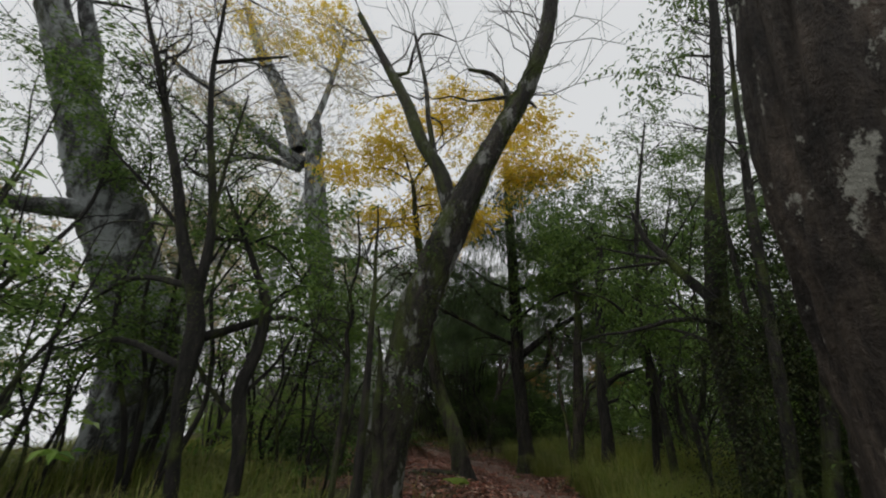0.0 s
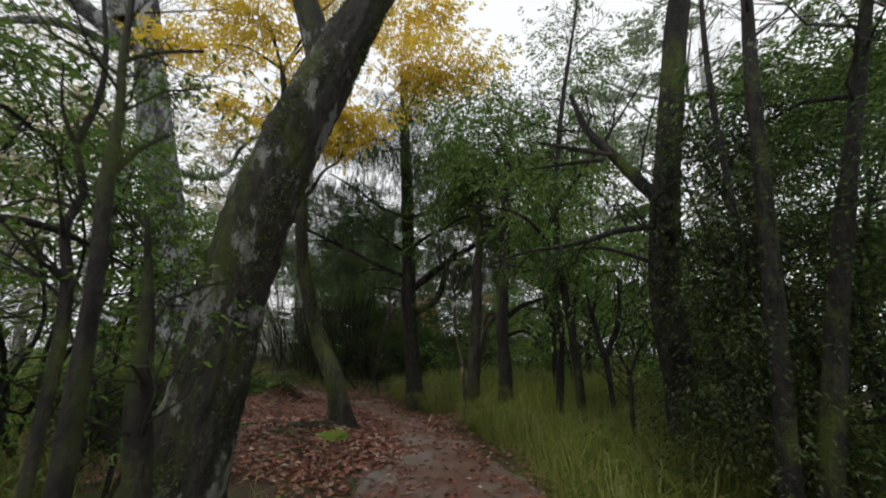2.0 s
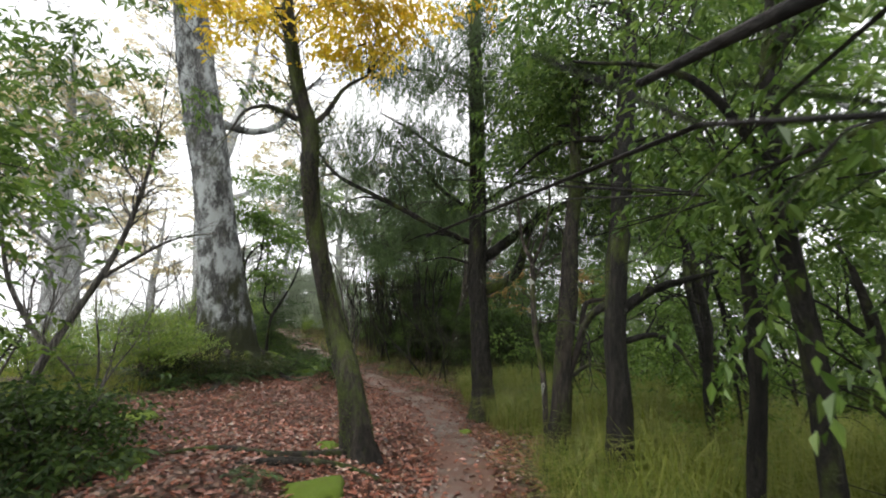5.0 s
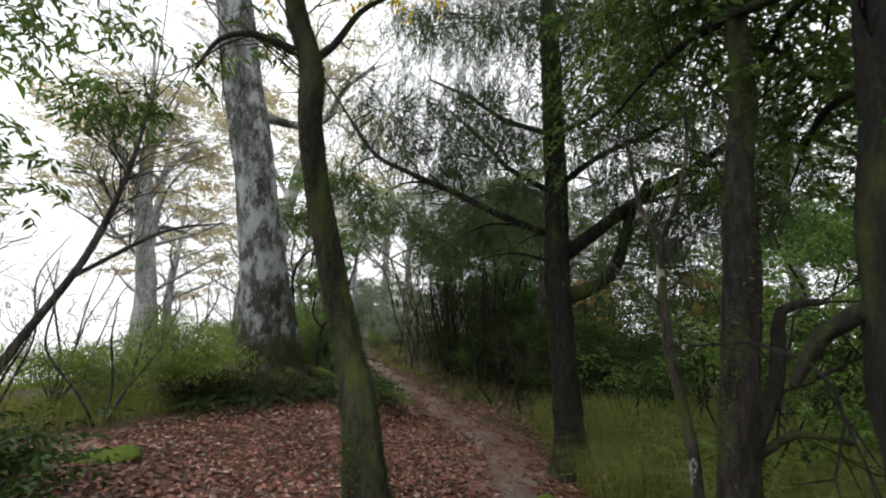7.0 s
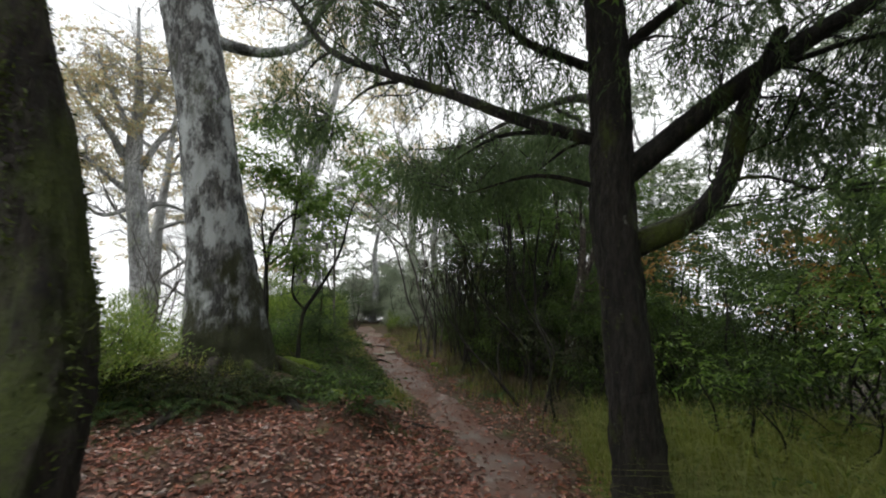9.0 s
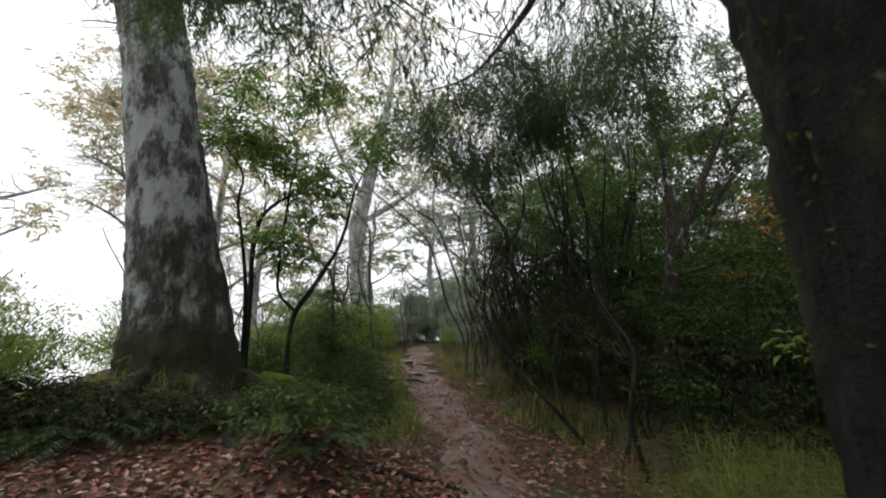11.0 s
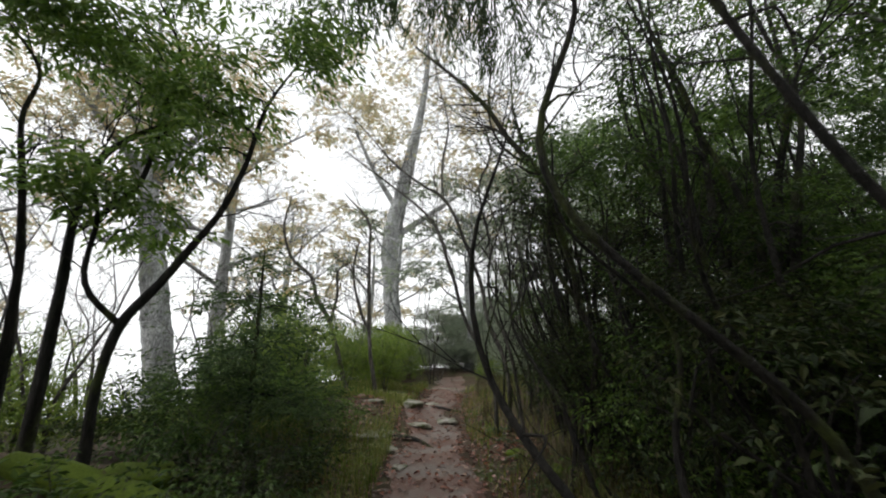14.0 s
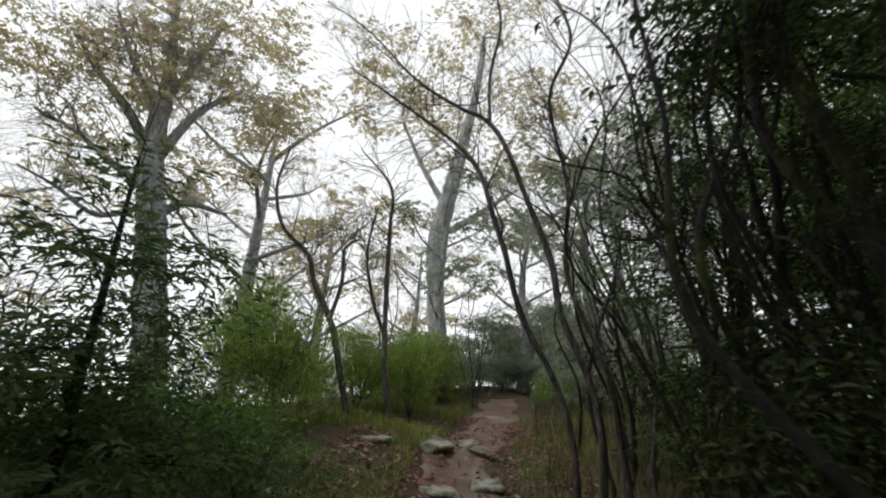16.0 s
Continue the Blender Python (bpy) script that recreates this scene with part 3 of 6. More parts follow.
tree("beech_tree", "slender leaning mossy tree with yellow autumn leaves", "tree", BARK_MOSSY, [
    [(0.62, 9.38, 0.15, 0.2), (0.44, 9.5, 0.95, 0.15), (0.2, 9.72, 1.5, 0.13), (0.03, 9.74, 2, 0.115), (-0.1, 9.68, 2.5, 0.108), (-0.2, 9.58, 3, 0.1), (-0.24, 9.42, 3.5, 0.094), (-0.27, 9.4, 4, 0.098), (-0.42, 9.3, 4.5, 0.085), (-0.58, 9.2, 5.3, 0.07), (-0.72, 9.1, 6.4, 0.045)],
    [(-0.3, 9.39, 4.05, 0.045), (-0.13, 9.49, 4.27, 0.036), (0.06, 9.6, 4.7, 0.027), (0.32, 9.75, 4.99, 0.017)],
    [(-0.41, 9.33, 4.12, 0.045), (-0.7, 9.17, 4.19, 0.029), (-0.91, 9.04, 4.06, 0.019), (-1.02, 8.98, 3.77, 0.011)],
], leaf=LEAF_YELLOW, clumps=[(2.17, 9.25, 7.08, 0.98, 1.31), (0.5, 9.28, 5.25, 0.6, 0.5), (0.54, 9.31, 8.71, 0.82, 0.82), (-1.31, 9.37, 7.89, 0.78, 0.78), (-1.23, 9.37, 5.44, 0.72, 0.36), (0.09, 9.33, 5.89, 1, 0.58), (0.25, 9.42, 5.75, 0.67, 0.42), (-1.08, 9.18, 5.33, 0.47, 0.47), (-1.33, 9.65, 7.8, 1.04, 0.89), (0.58, 9.6, 8.33, 1.34, 0.89), (2.31, 9.56, 7.29, 1.14, 1.28), (0.7, 9.59, 5.75, 0.8, 0.5), (-0.66, 9.63, 6.63, 0.99, 0.71), (-2.16, 9.67, 7.12, 0.87, 0.73), (-5.62, 9.76, 12.58, 1.58, 0.7), (-3.37, 9.7, 11.82, 1.02, 0.68)], cover=1.5, size=(0.085, 0.04), gaps=0.6, flare=0.45, twig_density=4.0, droop=0.4, sides=36, moss=22000)
tree("yew_tree", "dark conifer with drooping needle sprays beside the path", "tree", BARK_DARK, [
    [(2.31, 12.34, 0.06, 0.24864), (2.25, 12.35, 0.62, 0.19908), (2.19, 12.35, 1.32, 0.17892), (2.15, 12.36, 1.94, 0.16716), (2.1, 12.36, 2.59, 0.1722), (2.09, 12.36, 3.63, 0.15792), (2.04, 12.37, 4.76, 0.14952), (1.99, 12.37, 5.98, 0.14028), (1.93, 12.38, 7.32, 0.12432), (1.87, 12.38, 8.98, 0.08904)],
    [(2.25, 12.35, 2.29, 0.10836), (2.65, 12.31, 2.48, 0.09072), (2.89, 12.29, 2.77, 0.0798), (3.04, 12.28, 3.35, 0.06468), (3.3, 12.25, 3.93, 0.04872)],
    [(2.17, 12.36, 2.86, 0.09996), (2.8, 12.3, 3.37, 0.08736), (3.4, 12.24, 3.79, 0.07476), (3.81, 12.21, 4.04, 0.063), (4.53, 12.14, 4.57, 0.04116), (5.05, 12.09, 4.88, 0.02268)],
    [(1.95, 12.38, 3.2, 0.05712), (1.3, 12.44, 3.47, 0.05376), (0.62, 12.5, 3.83, 0.0504), (-0.13, 12.57, 4.19, 0.04284), (-0.88, 12.63, 4.62, 0.03444), (-1.54, 12.69, 5.5, 0.02604), (-2.03, 12.74, 6.18, 0.01512)],
    [(1.93, 12.38, 3.86, 0.04704), (1.37, 12.43, 4.23, 0.03948), (0.99, 12.46, 4.67, 0.03192), (0.41, 12.52, 5.27, 0.02016)],
    [(2.16, 12.36, 3.95, 0.05208), (2.72, 12.31, 4.36, 0.03948), (3.46, 12.24, 4.68, 0.02772), (4.05, 12.18, 5.14, 0.01596)],
    [(1.9, 12.38, 4.76, 0.04536), (1.29, 12.44, 5.04, 0.0378), (0.73, 12.49, 5.47, 0.0294), (0.04, 12.55, 5.87, 0.01764)],
    [(2.08, 12.36, 4.75, 0.042), (2.61, 12.31, 4.97, 0.0294), (3.21, 12.26, 5.55, 0.01764)],
    [(2.13, 12.4, 3.5, 0.0588), (1.78, 13.75, 4.3, 0.0462), (0.93, 15.05, 4.7, 0.0336), (-0.17, 16.05, 4.75, 0.01848), (-1.37, 16.35, 4.9, 0.00672)],
    [(1.63, 14.05, 4.35, 0.0252), (2.03, 15.15, 4.6, 0.01848), (2.03, 16.15, 4.7, 0.00672)],
], leaf=LEAF_DARK, clumps=[(-0.8, 12.87, 5.54, 1.09, 0.76), (0.3, 12.76, 4.67, 1.01, 0.62), (1, 12.7, 5.32, 1.14, 0.76), (-1.46, 12.93, 4.36, 0.5, 0.5), (0.51, 12.75, 3.14, 0.66, 0.37), (3.05, 12.51, 4.95, 1.34, 0.74), (3.79, 12.45, 3.48, 0.73, 0.49), (4.65, 12.37, 4.66, 0.72, 0.6), (3.25, 12.5, 3.32, 0.56, 0.38), (-0.86, 12.87, 3.87, 0.4, 0.4), (3.94, 11.84, 3.8, 0.64, 0.48), (2.6, 12.07, 3.83, 0.54, 0.36), (4.38, 11.76, 3.4, 0.45, 0.4), (2.18, 12.14, 5.08, 0.58, 0.39), (1.4, 12.27, 3.88, 0.53, 0.26), (3.89, 11.85, 4.76, 0.72, 0.33), (3.27, 11.95, 2.58, 0.43, 0.27), (-0.4, 16.4, 4.25, 0.75, 0.6), (-1.4, 16.5, 4.65, 0.6, 0.45), (-0.95, 16.1, 4, 0.45, 0.45), (-0.2, 16.9, 3.9, 0.5, 0.5), (0.5, 15.8, 4.6, 0.7, 0.4), (1.5, 14.8, 4.6, 0.8, 0.4), (1.9, 16.2, 4.7, 0.8, 0.5), (0.6, 16.9, 4.5, 0.6, 0.5), (0.3, 16.9, 4.3, 0.7, 0.5), (0.9, 17.2, 4.5, 0.7, 0.5), (-0.3, 17.0, 5.0, 0.8, 0.5), (1.3, 17.0, 5.0, 0.8, 0.6), (0.5, 17.4, 5.4, 0.9, 0.6), (1.9, 17.2, 4.3, 0.6, 0.4), (1.2, 12.0, 6.5, 1.2, 0.8), (2.9, 12.0, 6.4, 1.3, 0.8), (2.0, 12.2, 7.7, 1.2, 0.9), (3.7, 12.1, 5.9, 1.0, 0.6), (0.1, 12.4, 6.7, 1.0, 0.6), (2.4, 11.6, 5.8, 0.9, 0.5), (1.4, 11.9, 4.6, 0.8, 0.4), (4.9, 12.0, 3.9, 0.8, 0.45), (0.9, 12.3, 2.75, 0.5, 0.35), (1.5, 12.5, 3.0, 0.4, 0.3)], style="hang", cover=2.3, size=(0.08, 0.011), flare=0.7, twig_density=6.0, twig_len=0.5, sides=36, moss=2500)
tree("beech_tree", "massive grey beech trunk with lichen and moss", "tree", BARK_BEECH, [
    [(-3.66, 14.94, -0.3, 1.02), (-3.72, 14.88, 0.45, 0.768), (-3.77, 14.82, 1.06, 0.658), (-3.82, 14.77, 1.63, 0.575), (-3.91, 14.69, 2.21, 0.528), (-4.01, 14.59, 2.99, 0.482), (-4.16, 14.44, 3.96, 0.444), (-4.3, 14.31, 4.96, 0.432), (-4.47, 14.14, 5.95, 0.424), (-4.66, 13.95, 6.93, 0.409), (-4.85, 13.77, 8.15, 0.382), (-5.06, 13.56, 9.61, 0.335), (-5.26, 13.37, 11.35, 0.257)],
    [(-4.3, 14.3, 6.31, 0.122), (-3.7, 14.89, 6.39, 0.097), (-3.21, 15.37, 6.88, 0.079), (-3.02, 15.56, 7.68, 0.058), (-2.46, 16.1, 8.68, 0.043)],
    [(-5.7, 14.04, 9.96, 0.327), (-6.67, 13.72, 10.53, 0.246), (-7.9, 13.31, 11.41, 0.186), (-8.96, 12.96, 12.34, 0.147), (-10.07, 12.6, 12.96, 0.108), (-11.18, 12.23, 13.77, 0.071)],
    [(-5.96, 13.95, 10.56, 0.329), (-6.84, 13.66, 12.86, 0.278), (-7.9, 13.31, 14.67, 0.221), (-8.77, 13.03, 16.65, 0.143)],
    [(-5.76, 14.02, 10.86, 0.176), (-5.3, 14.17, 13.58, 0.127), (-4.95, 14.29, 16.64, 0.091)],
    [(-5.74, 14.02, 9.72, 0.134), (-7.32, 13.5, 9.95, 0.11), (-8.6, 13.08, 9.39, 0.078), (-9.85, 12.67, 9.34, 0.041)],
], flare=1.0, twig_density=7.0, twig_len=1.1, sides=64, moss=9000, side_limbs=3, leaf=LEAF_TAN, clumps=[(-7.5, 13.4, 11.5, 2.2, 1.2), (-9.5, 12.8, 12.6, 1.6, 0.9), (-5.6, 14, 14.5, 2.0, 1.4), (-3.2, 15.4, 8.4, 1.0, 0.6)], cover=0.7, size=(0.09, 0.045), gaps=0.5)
tree("beech_tree", "old grey trunk with a long low limb", "tree", BARK_GREY, [
    [(-4.28, 6.63, 2.26, 0.465), (-4.42, 6.47, 2.73, 0.45), (-4.58, 6.3, 3.3, 0.445), (-4.82, 6.03, 4.01, 0.428), (-5.09, 5.72, 4.71, 0.363), (-5.41, 5.36, 5.66, 0.265), (-5.71, 5.03, 6.55, 0.223), (-6.01, 4.69, 7.55, 0.19), (-6.34, 4.32, 8.81, 0.132)],
    [(-4.87, 5.97, 4.03, 0.187), (-5.16, 5.65, 3.93, 0.153), (-5.41, 5.36, 3.83, 0.115), (-5.66, 5.08, 3.82, 0.08), (-5.93, 4.78, 4.01, 0.049)],
    [(-5.32, 5.46, 5.54, 0.146), (-5.42, 5.36, 6.44, 0.125), (-5.65, 5.09, 7.34, 0.099), (-5.84, 4.88, 8.64, 0.066)],
], flare=0.3, twig_density=5.0, twig_len=0.9, sides=24, leaf=LEAF_TAN, clumps=[(-3, 6.53, 8.55, 1.13, 0.45), (-4.72, 6.09, 7.75, 0.84, 0.42)], cover=0.6, gaps=0.4)
tree("holly_tree", "dark forked understorey tree with evergreen leaves", "tree", BARK_DARK, [
    [(-1.67, 4.04, 0.7, 0.057), (-1.72, 4.01, 1.17, 0.0495), (-1.76, 3.98, 1.54, 0.0615), (-1.76, 3.99, 1.95, 0.075), (-1.83, 3.94, 2.32, 0.06225), (-1.99, 3.85, 2.76, 0.04875), (-2.12, 3.76, 3.27, 0.04275), (-2.29, 3.66, 3.81, 0.036), (-2.47, 3.56, 4.39, 0.0285), (-2.68, 3.43, 4.97, 0.01875), (-2.85, 3.32, 5.55, 0.0105)],
    [(-1.81, 3.95, 2.28, 0.048), (-1.82, 3.94, 2.85, 0.039), (-1.9, 3.9, 3.35, 0.036), (-2.02, 3.82, 3.94, 0.0315), (-2.13, 3.76, 4.66, 0.02625), (-2.17, 3.73, 5.34, 0.018), (-2.23, 3.7, 6.09, 0.012)],
    [(-1.82, 3.95, 2.53, 0.02625), (-1.84, 3.93, 3.25, 0.02025), (-1.84, 3.94, 3.82, 0.0165), (-1.81, 3.95, 4.47, 0.009)],
    [(-2.04, 3.81, 2.9, 0.0225), (-2.31, 3.65, 3.2, 0.0165), (-2.6, 3.47, 3.49, 0.009)],
    [(-2.13, 3.76, 4.73, 0.02175), (-1.89, 3.91, 4.92, 0.021), (-1.57, 4.1, 5.16, 0.012)],
], leaf=LEAF_GREEN, clumps=[(-3.98, 4.58, 5, 0.79, 0.79), (-4.06, 4.54, 2.72, 0.54, 0.54), (-3.69, 4.75, 2.23, 0.78, 0.54), (-3.53, 4.85, 4.1, 0.49, 0.42), (-3.79, 4.69, 1.7, 0.51, 0.4), (-2.23, 6.23, 3.7, 0.94, 0.85), (-1.73, 6.37, 2.96, 0.83, 0.66), (-1.25, 6.52, 2.19, 0.73, 0.73)], cover=1.0, gaps=0.4, size=(0.075, 0.032), twig_density=7.0, twig_len=0.45, flare=0.2, moss=3000, side_limbs=2)
tree("young_tree", "crooked dark young tree in tall grass", "tree", BARK_DARK, [
    [(-1.35, 4.33, 0.66, 0.05775), (-1.36, 4.33, 1.11, 0.057), (-1.44, 4.3, 1.56, 0.0555), (-1.37, 4.33, 1.91, 0.05025), (-1.37, 4.32, 2.33, 0.04425), (-1.53, 4.26, 2.7, 0.0285), (-1.68, 4.19, 3.02, 0.021), (-1.9, 4.1, 3.47, 0.0105)],
    [(-1.49, 4.28, 1.38, 0.0255), (-1.72, 4.18, 1.64, 0.018), (-1.81, 4.13, 1.82, 0.01125)],
    [(-1.38, 4.32, 1.57, 0.01875), (-1.2, 4.4, 1.82, 0.01575), (-1.1, 4.44, 2.09, 0.00975)],
], twig_density=7.0, twig_len=0.35, flare=0.2, leaf=LEAF_GREEN, clumps=[(-1.68, 4.24, 3.11, 0.46, 0.25), (-1.27, 4.47, 3.12, 0.32, 0.28), (-1.76, 4.19, 2.42, 0.34, 0.19), (-1.32, 4.45, 2.44, 0.34, 0.21)], cover=1.1, gaps=0.3, size=(0.075, 0.03))
tree("young_tree", "thin bare crooked stem beside the mossy oak", "tree", BARK_MOSSY, [
    [(-0.17, 3.55, 1.14, 0.032), (-0.17, 3.55, 1.52, 0.029), (-0.17, 3.55, 1.81, 0.025), (-0.18, 3.54, 2.09, 0.024), (-0.18, 3.54, 2.35, 0.017), (-0.2, 3.54, 2.56, 0.014), (-0.2, 3.53, 2.79, 0.01), (-0.22, 3.53, 3.01, 0.006)],
    [(-0.18, 3.54, 2.11, 0.011), (-0.13, 3.57, 2.23, 0.01), (-0.05, 3.61, 2.32, 0.006)],
    [(-0.2, 3.53, 2.54, 0.01), (-0.11, 3.58, 2.63, 0.008), (0.01, 3.64, 2.7, 0.006)],
], twig_density=6.0, twig_len=0.3, flare=0.1, group="thin stems by the oak", leaf=LEAF_GREEN, clumps=[(-0.3, 3.7, 2.9, 0.5, 0.3)], cover=0.45, size=(0.05, 0.022))
tree("young_tree", "thin bare crooked stem beside the mossy oak", "tree", BARK_MOSSY, [
    [(-0.39, 3.8, 1.17, 0.022), (-0.38, 3.81, 1.51, 0.022), (-0.39, 3.81, 1.8, 0.02), (-0.42, 3.79, 2.01, 0.017), (-0.39, 3.81, 2.15, 0.014), (-0.43, 3.78, 2.32, 0.013), (-0.4, 3.8, 2.5, 0.012), (-0.4, 3.8, 2.73, 0.01), (-0.44, 3.77, 3.03, 0.007)],
    [(-0.43, 3.78, 2.32, 0.009), (-0.48, 3.75, 2.46, 0.006), (-0.5, 3.74, 2.64, 0.004)],
], twig_density=6.0, twig_len=0.3, flare=0.1, group="thin stems by the oak", leaf=LEAF_GREEN, clumps=[(-0.7, 3.9, 2.1, 0.35, 0.3)], cover=0.45, size=(0.05, 0.022))
tree("young_tree", "thin bare crooked stem beside the mossy oak", "tree", BARK_MOSSY, [
    [(-0.09, 3.87, 1.02, 0.049), (-0.13, 3.85, 1.4, 0.041), (-0.13, 3.85, 1.6, 0.03), (-0.15, 3.84, 1.86, 0.017), (-0.18, 3.83, 2.08, 0.009)],
], twig_density=6.0, twig_len=0.3, flare=0.1, group="thin stems by the oak", leaf=LEAF_GREEN, clumps=[(-0.02, 4.0, 1.75, 0.3, 0.12)], cover=0.45, size=(0.05, 0.022))
tree("holm_oak_tree", "dark straight evergreen trunk with a long side branch", "tree", BARK_DARK, [
    [(3.46, 5.3, 0.3, 0.16), (3.38, 5.2, 1.2, 0.135), (3.22, 5.05, 2, 0.128), (3.14, 4.85, 2.6, 0.118), (3.17, 4.74, 3.2, 0.1), (3.25, 4.63, 4, 0.09), (3.35, 4.52, 4.7, 0.08), (3.45, 4.4, 5.6, 0.06), (3.6, 4.2, 7.6, 0.025)],
    [(2.97, 4.61, 2.56, 0.056), (2.83, 4.73, 2.82, 0.05), (2.7, 4.83, 3.08, 0.042), (2.56, 4.95, 3.35, 0.032), (2.47, 5.02, 3.72, 0.02)],
    [(2.66, 4.78, 3.05, 0.023), (2.44, 4.95, 3.16, 0.019), (2.18, 5.15, 3.3, 0.01)],
    [(2.61, 4.82, 3.03, 0.019), (2.36, 5.02, 3.05, 0.014), (2.09, 5.23, 3.06, 0.008)],
    [(3.2, 5, 2.2, 0.04), (2.95, 4.6, 2.32, 0.032), (2.7, 4.46, 2.35, 0.027), (2.58, 4.54, 2.36, 0.024), (2.47, 4.62, 2.35, 0.021), (2.34, 4.71, 2.31, 0.021), (2.23, 4.79, 2.29, 0.019), (2.13, 4.86, 2.27, 0.015), (2.01, 4.95, 2.27, 0.012), (1.88, 5.04, 2.24, 0.011), (1.73, 5.15, 2.19, 0.006)],
    [(2.56, 4.56, 2.34, 0.012), (2.53, 4.58, 2.45, 0.009), (2.48, 4.61, 2.55, 0.005)],
], leaf=LEAF_GREEN, clumps=[(2.63, 6.17, 2.43, 1.35, 0.6), (2.45, 6.25, 3.5, 0.9, 0.4), (4.2, 4.4, 3.4, 0.8, 0.6), (3.5, 4.3, 7.2, 1.1, 0.6), (2.9, 4.6, 5.6, 0.5, 0.3)], cover=1.3, gaps=0.3, size=(0.08, 0.03), droop=0.5, flare=0.35, twig_density=6.0, twig_len=0.4)
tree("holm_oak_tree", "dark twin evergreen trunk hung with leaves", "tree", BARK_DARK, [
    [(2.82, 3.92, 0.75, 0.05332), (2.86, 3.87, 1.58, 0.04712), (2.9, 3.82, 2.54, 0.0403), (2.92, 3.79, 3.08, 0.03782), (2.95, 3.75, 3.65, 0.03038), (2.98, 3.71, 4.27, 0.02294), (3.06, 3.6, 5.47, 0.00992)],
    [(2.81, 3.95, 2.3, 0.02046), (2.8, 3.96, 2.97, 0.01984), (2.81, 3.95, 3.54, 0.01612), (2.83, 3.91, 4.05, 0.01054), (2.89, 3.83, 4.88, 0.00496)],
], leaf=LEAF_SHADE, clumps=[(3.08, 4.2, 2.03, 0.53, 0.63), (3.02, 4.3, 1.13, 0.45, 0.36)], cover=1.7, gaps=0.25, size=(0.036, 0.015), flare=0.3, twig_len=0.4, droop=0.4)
tree("holm_oak_tree", "dark slim evergreen trunk in the thicket", "tree", BARK_DARK, [
    [(3, 3.86, 0.75, 0.0527), (3.1, 3.68, 1.87, 0.04588), (3.18, 3.53, 2.6, 0.03348), (3.25, 3.41, 3.21, 0.02852), (3.31, 3.3, 3.74, 0.01922), (3.4, 3.14, 4.67, 0.00806)],
], leaf=LEAF_DEEP, clumps=[(3.2, 3.99, 2.95, 0.38, 0.38), (3.5, 3.4, 2.2, 0.6, 0.6), (3.7, 3.8, 1.2, 0.6, 0.6), (3.6, 3.2, 3.6, 0.6, 0.5)], cover=1.4, size=(0.042, 0.017), flare=0.3, twig_len=0.4)
tree("evergreen_tree", "straight dark evergreen trunk with low side limbs", "tree", BARK_DARK, [
    [(3, 8.27, 0.58, 0.136), (3.01, 8.27, 1.19, 0.103), (2.99, 8.28, 1.65, 0.096), (3.01, 8.27, 2.21, 0.095), (3.05, 8.25, 2.75, 0.09), (3.08, 8.23, 3.33, 0.085), (3.13, 8.2, 4.05, 0.072), (3.18, 8.17, 4.77, 0.047)],
    [(3.03, 8.26, 1.92, 0.055), (3.26, 8.13, 2.11, 0.039), (3.48, 8.01, 2.19, 0.028), (3.68, 7.91, 2.26, 0.018)],
    [(2.99, 8.28, 2.01, 0.042), (2.81, 8.38, 1.87, 0.036), (2.71, 8.43, 1.65, 0.022)],
    [(3.03, 8.25, 1.65, 0.03), (3.27, 8.13, 1.73, 0.022), (3.42, 8.04, 1.62, 0.015), (3.51, 7.99, 1.42, 0.009)],
], leaf=LEAF_GREEN, clumps=[(3.08, 9.25, 5.62, 1.28, 1.6), (2.5, 10.21, 4.35, 0.65, 0.54), (3.26, 9.82, 3.63, 0.55, 0.5), (3.73, 9.58, 3.84, 0.5, 0.5), (2.25, 10.33, 3.66, 0.44, 0.33), (3.52, 9.69, 2.96, 0.37, 0.29), (3.2, 8.0, 4.8, 1.1, 0.8), (3.9, 8.0, 3.4, 0.9, 0.7), (2.4, 7.6, 4.9, 0.8, 0.5)], cover=1.0, gaps=0.45, flare=0.4, droop=0.5, size=(0.08, 0.032), twig_len=0.45)
tree("evergreen_tree", "upright trunk clad in green moss", "tree", BARK_MOSSY, [
    [(2.63, 8.98, 0.3, 0.124), (2.69, 8.96, 0.86, 0.101), (2.73, 8.95, 1.48, 0.091), (2.78, 8.93, 2.13, 0.089), (2.8, 8.92, 2.67, 0.077), (2.86, 8.9, 3.29, 0.065), (2.86, 8.9, 3.89, 0.057), (2.87, 8.89, 4.63, 0.039)],
    [(2.77, 8.93, 1.27, 0.047), (2.89, 8.89, 1.65, 0.038), (2.93, 8.87, 1.99, 0.028), (3.09, 8.82, 2.04, 0.019)],
    [(2.8, 8.92, 1.25, 0.021), (2.95, 8.87, 1.38, 0.021), (3.15, 8.8, 1.37, 0.012)],
], leaf=LEAF_GREEN, clumps=[(3.1, 8.9, 4.6, 0.9, 0.7), (2.5, 9.3, 4.0, 0.6, 0.4), (3.6, 9.4, 3.6, 0.9, 0.7), (3.4, 10.2, 5.0, 1.2, 0.9)], cover=1.8, flare=0.3, droop=0.4, twig_len=0.45, moss=6000)
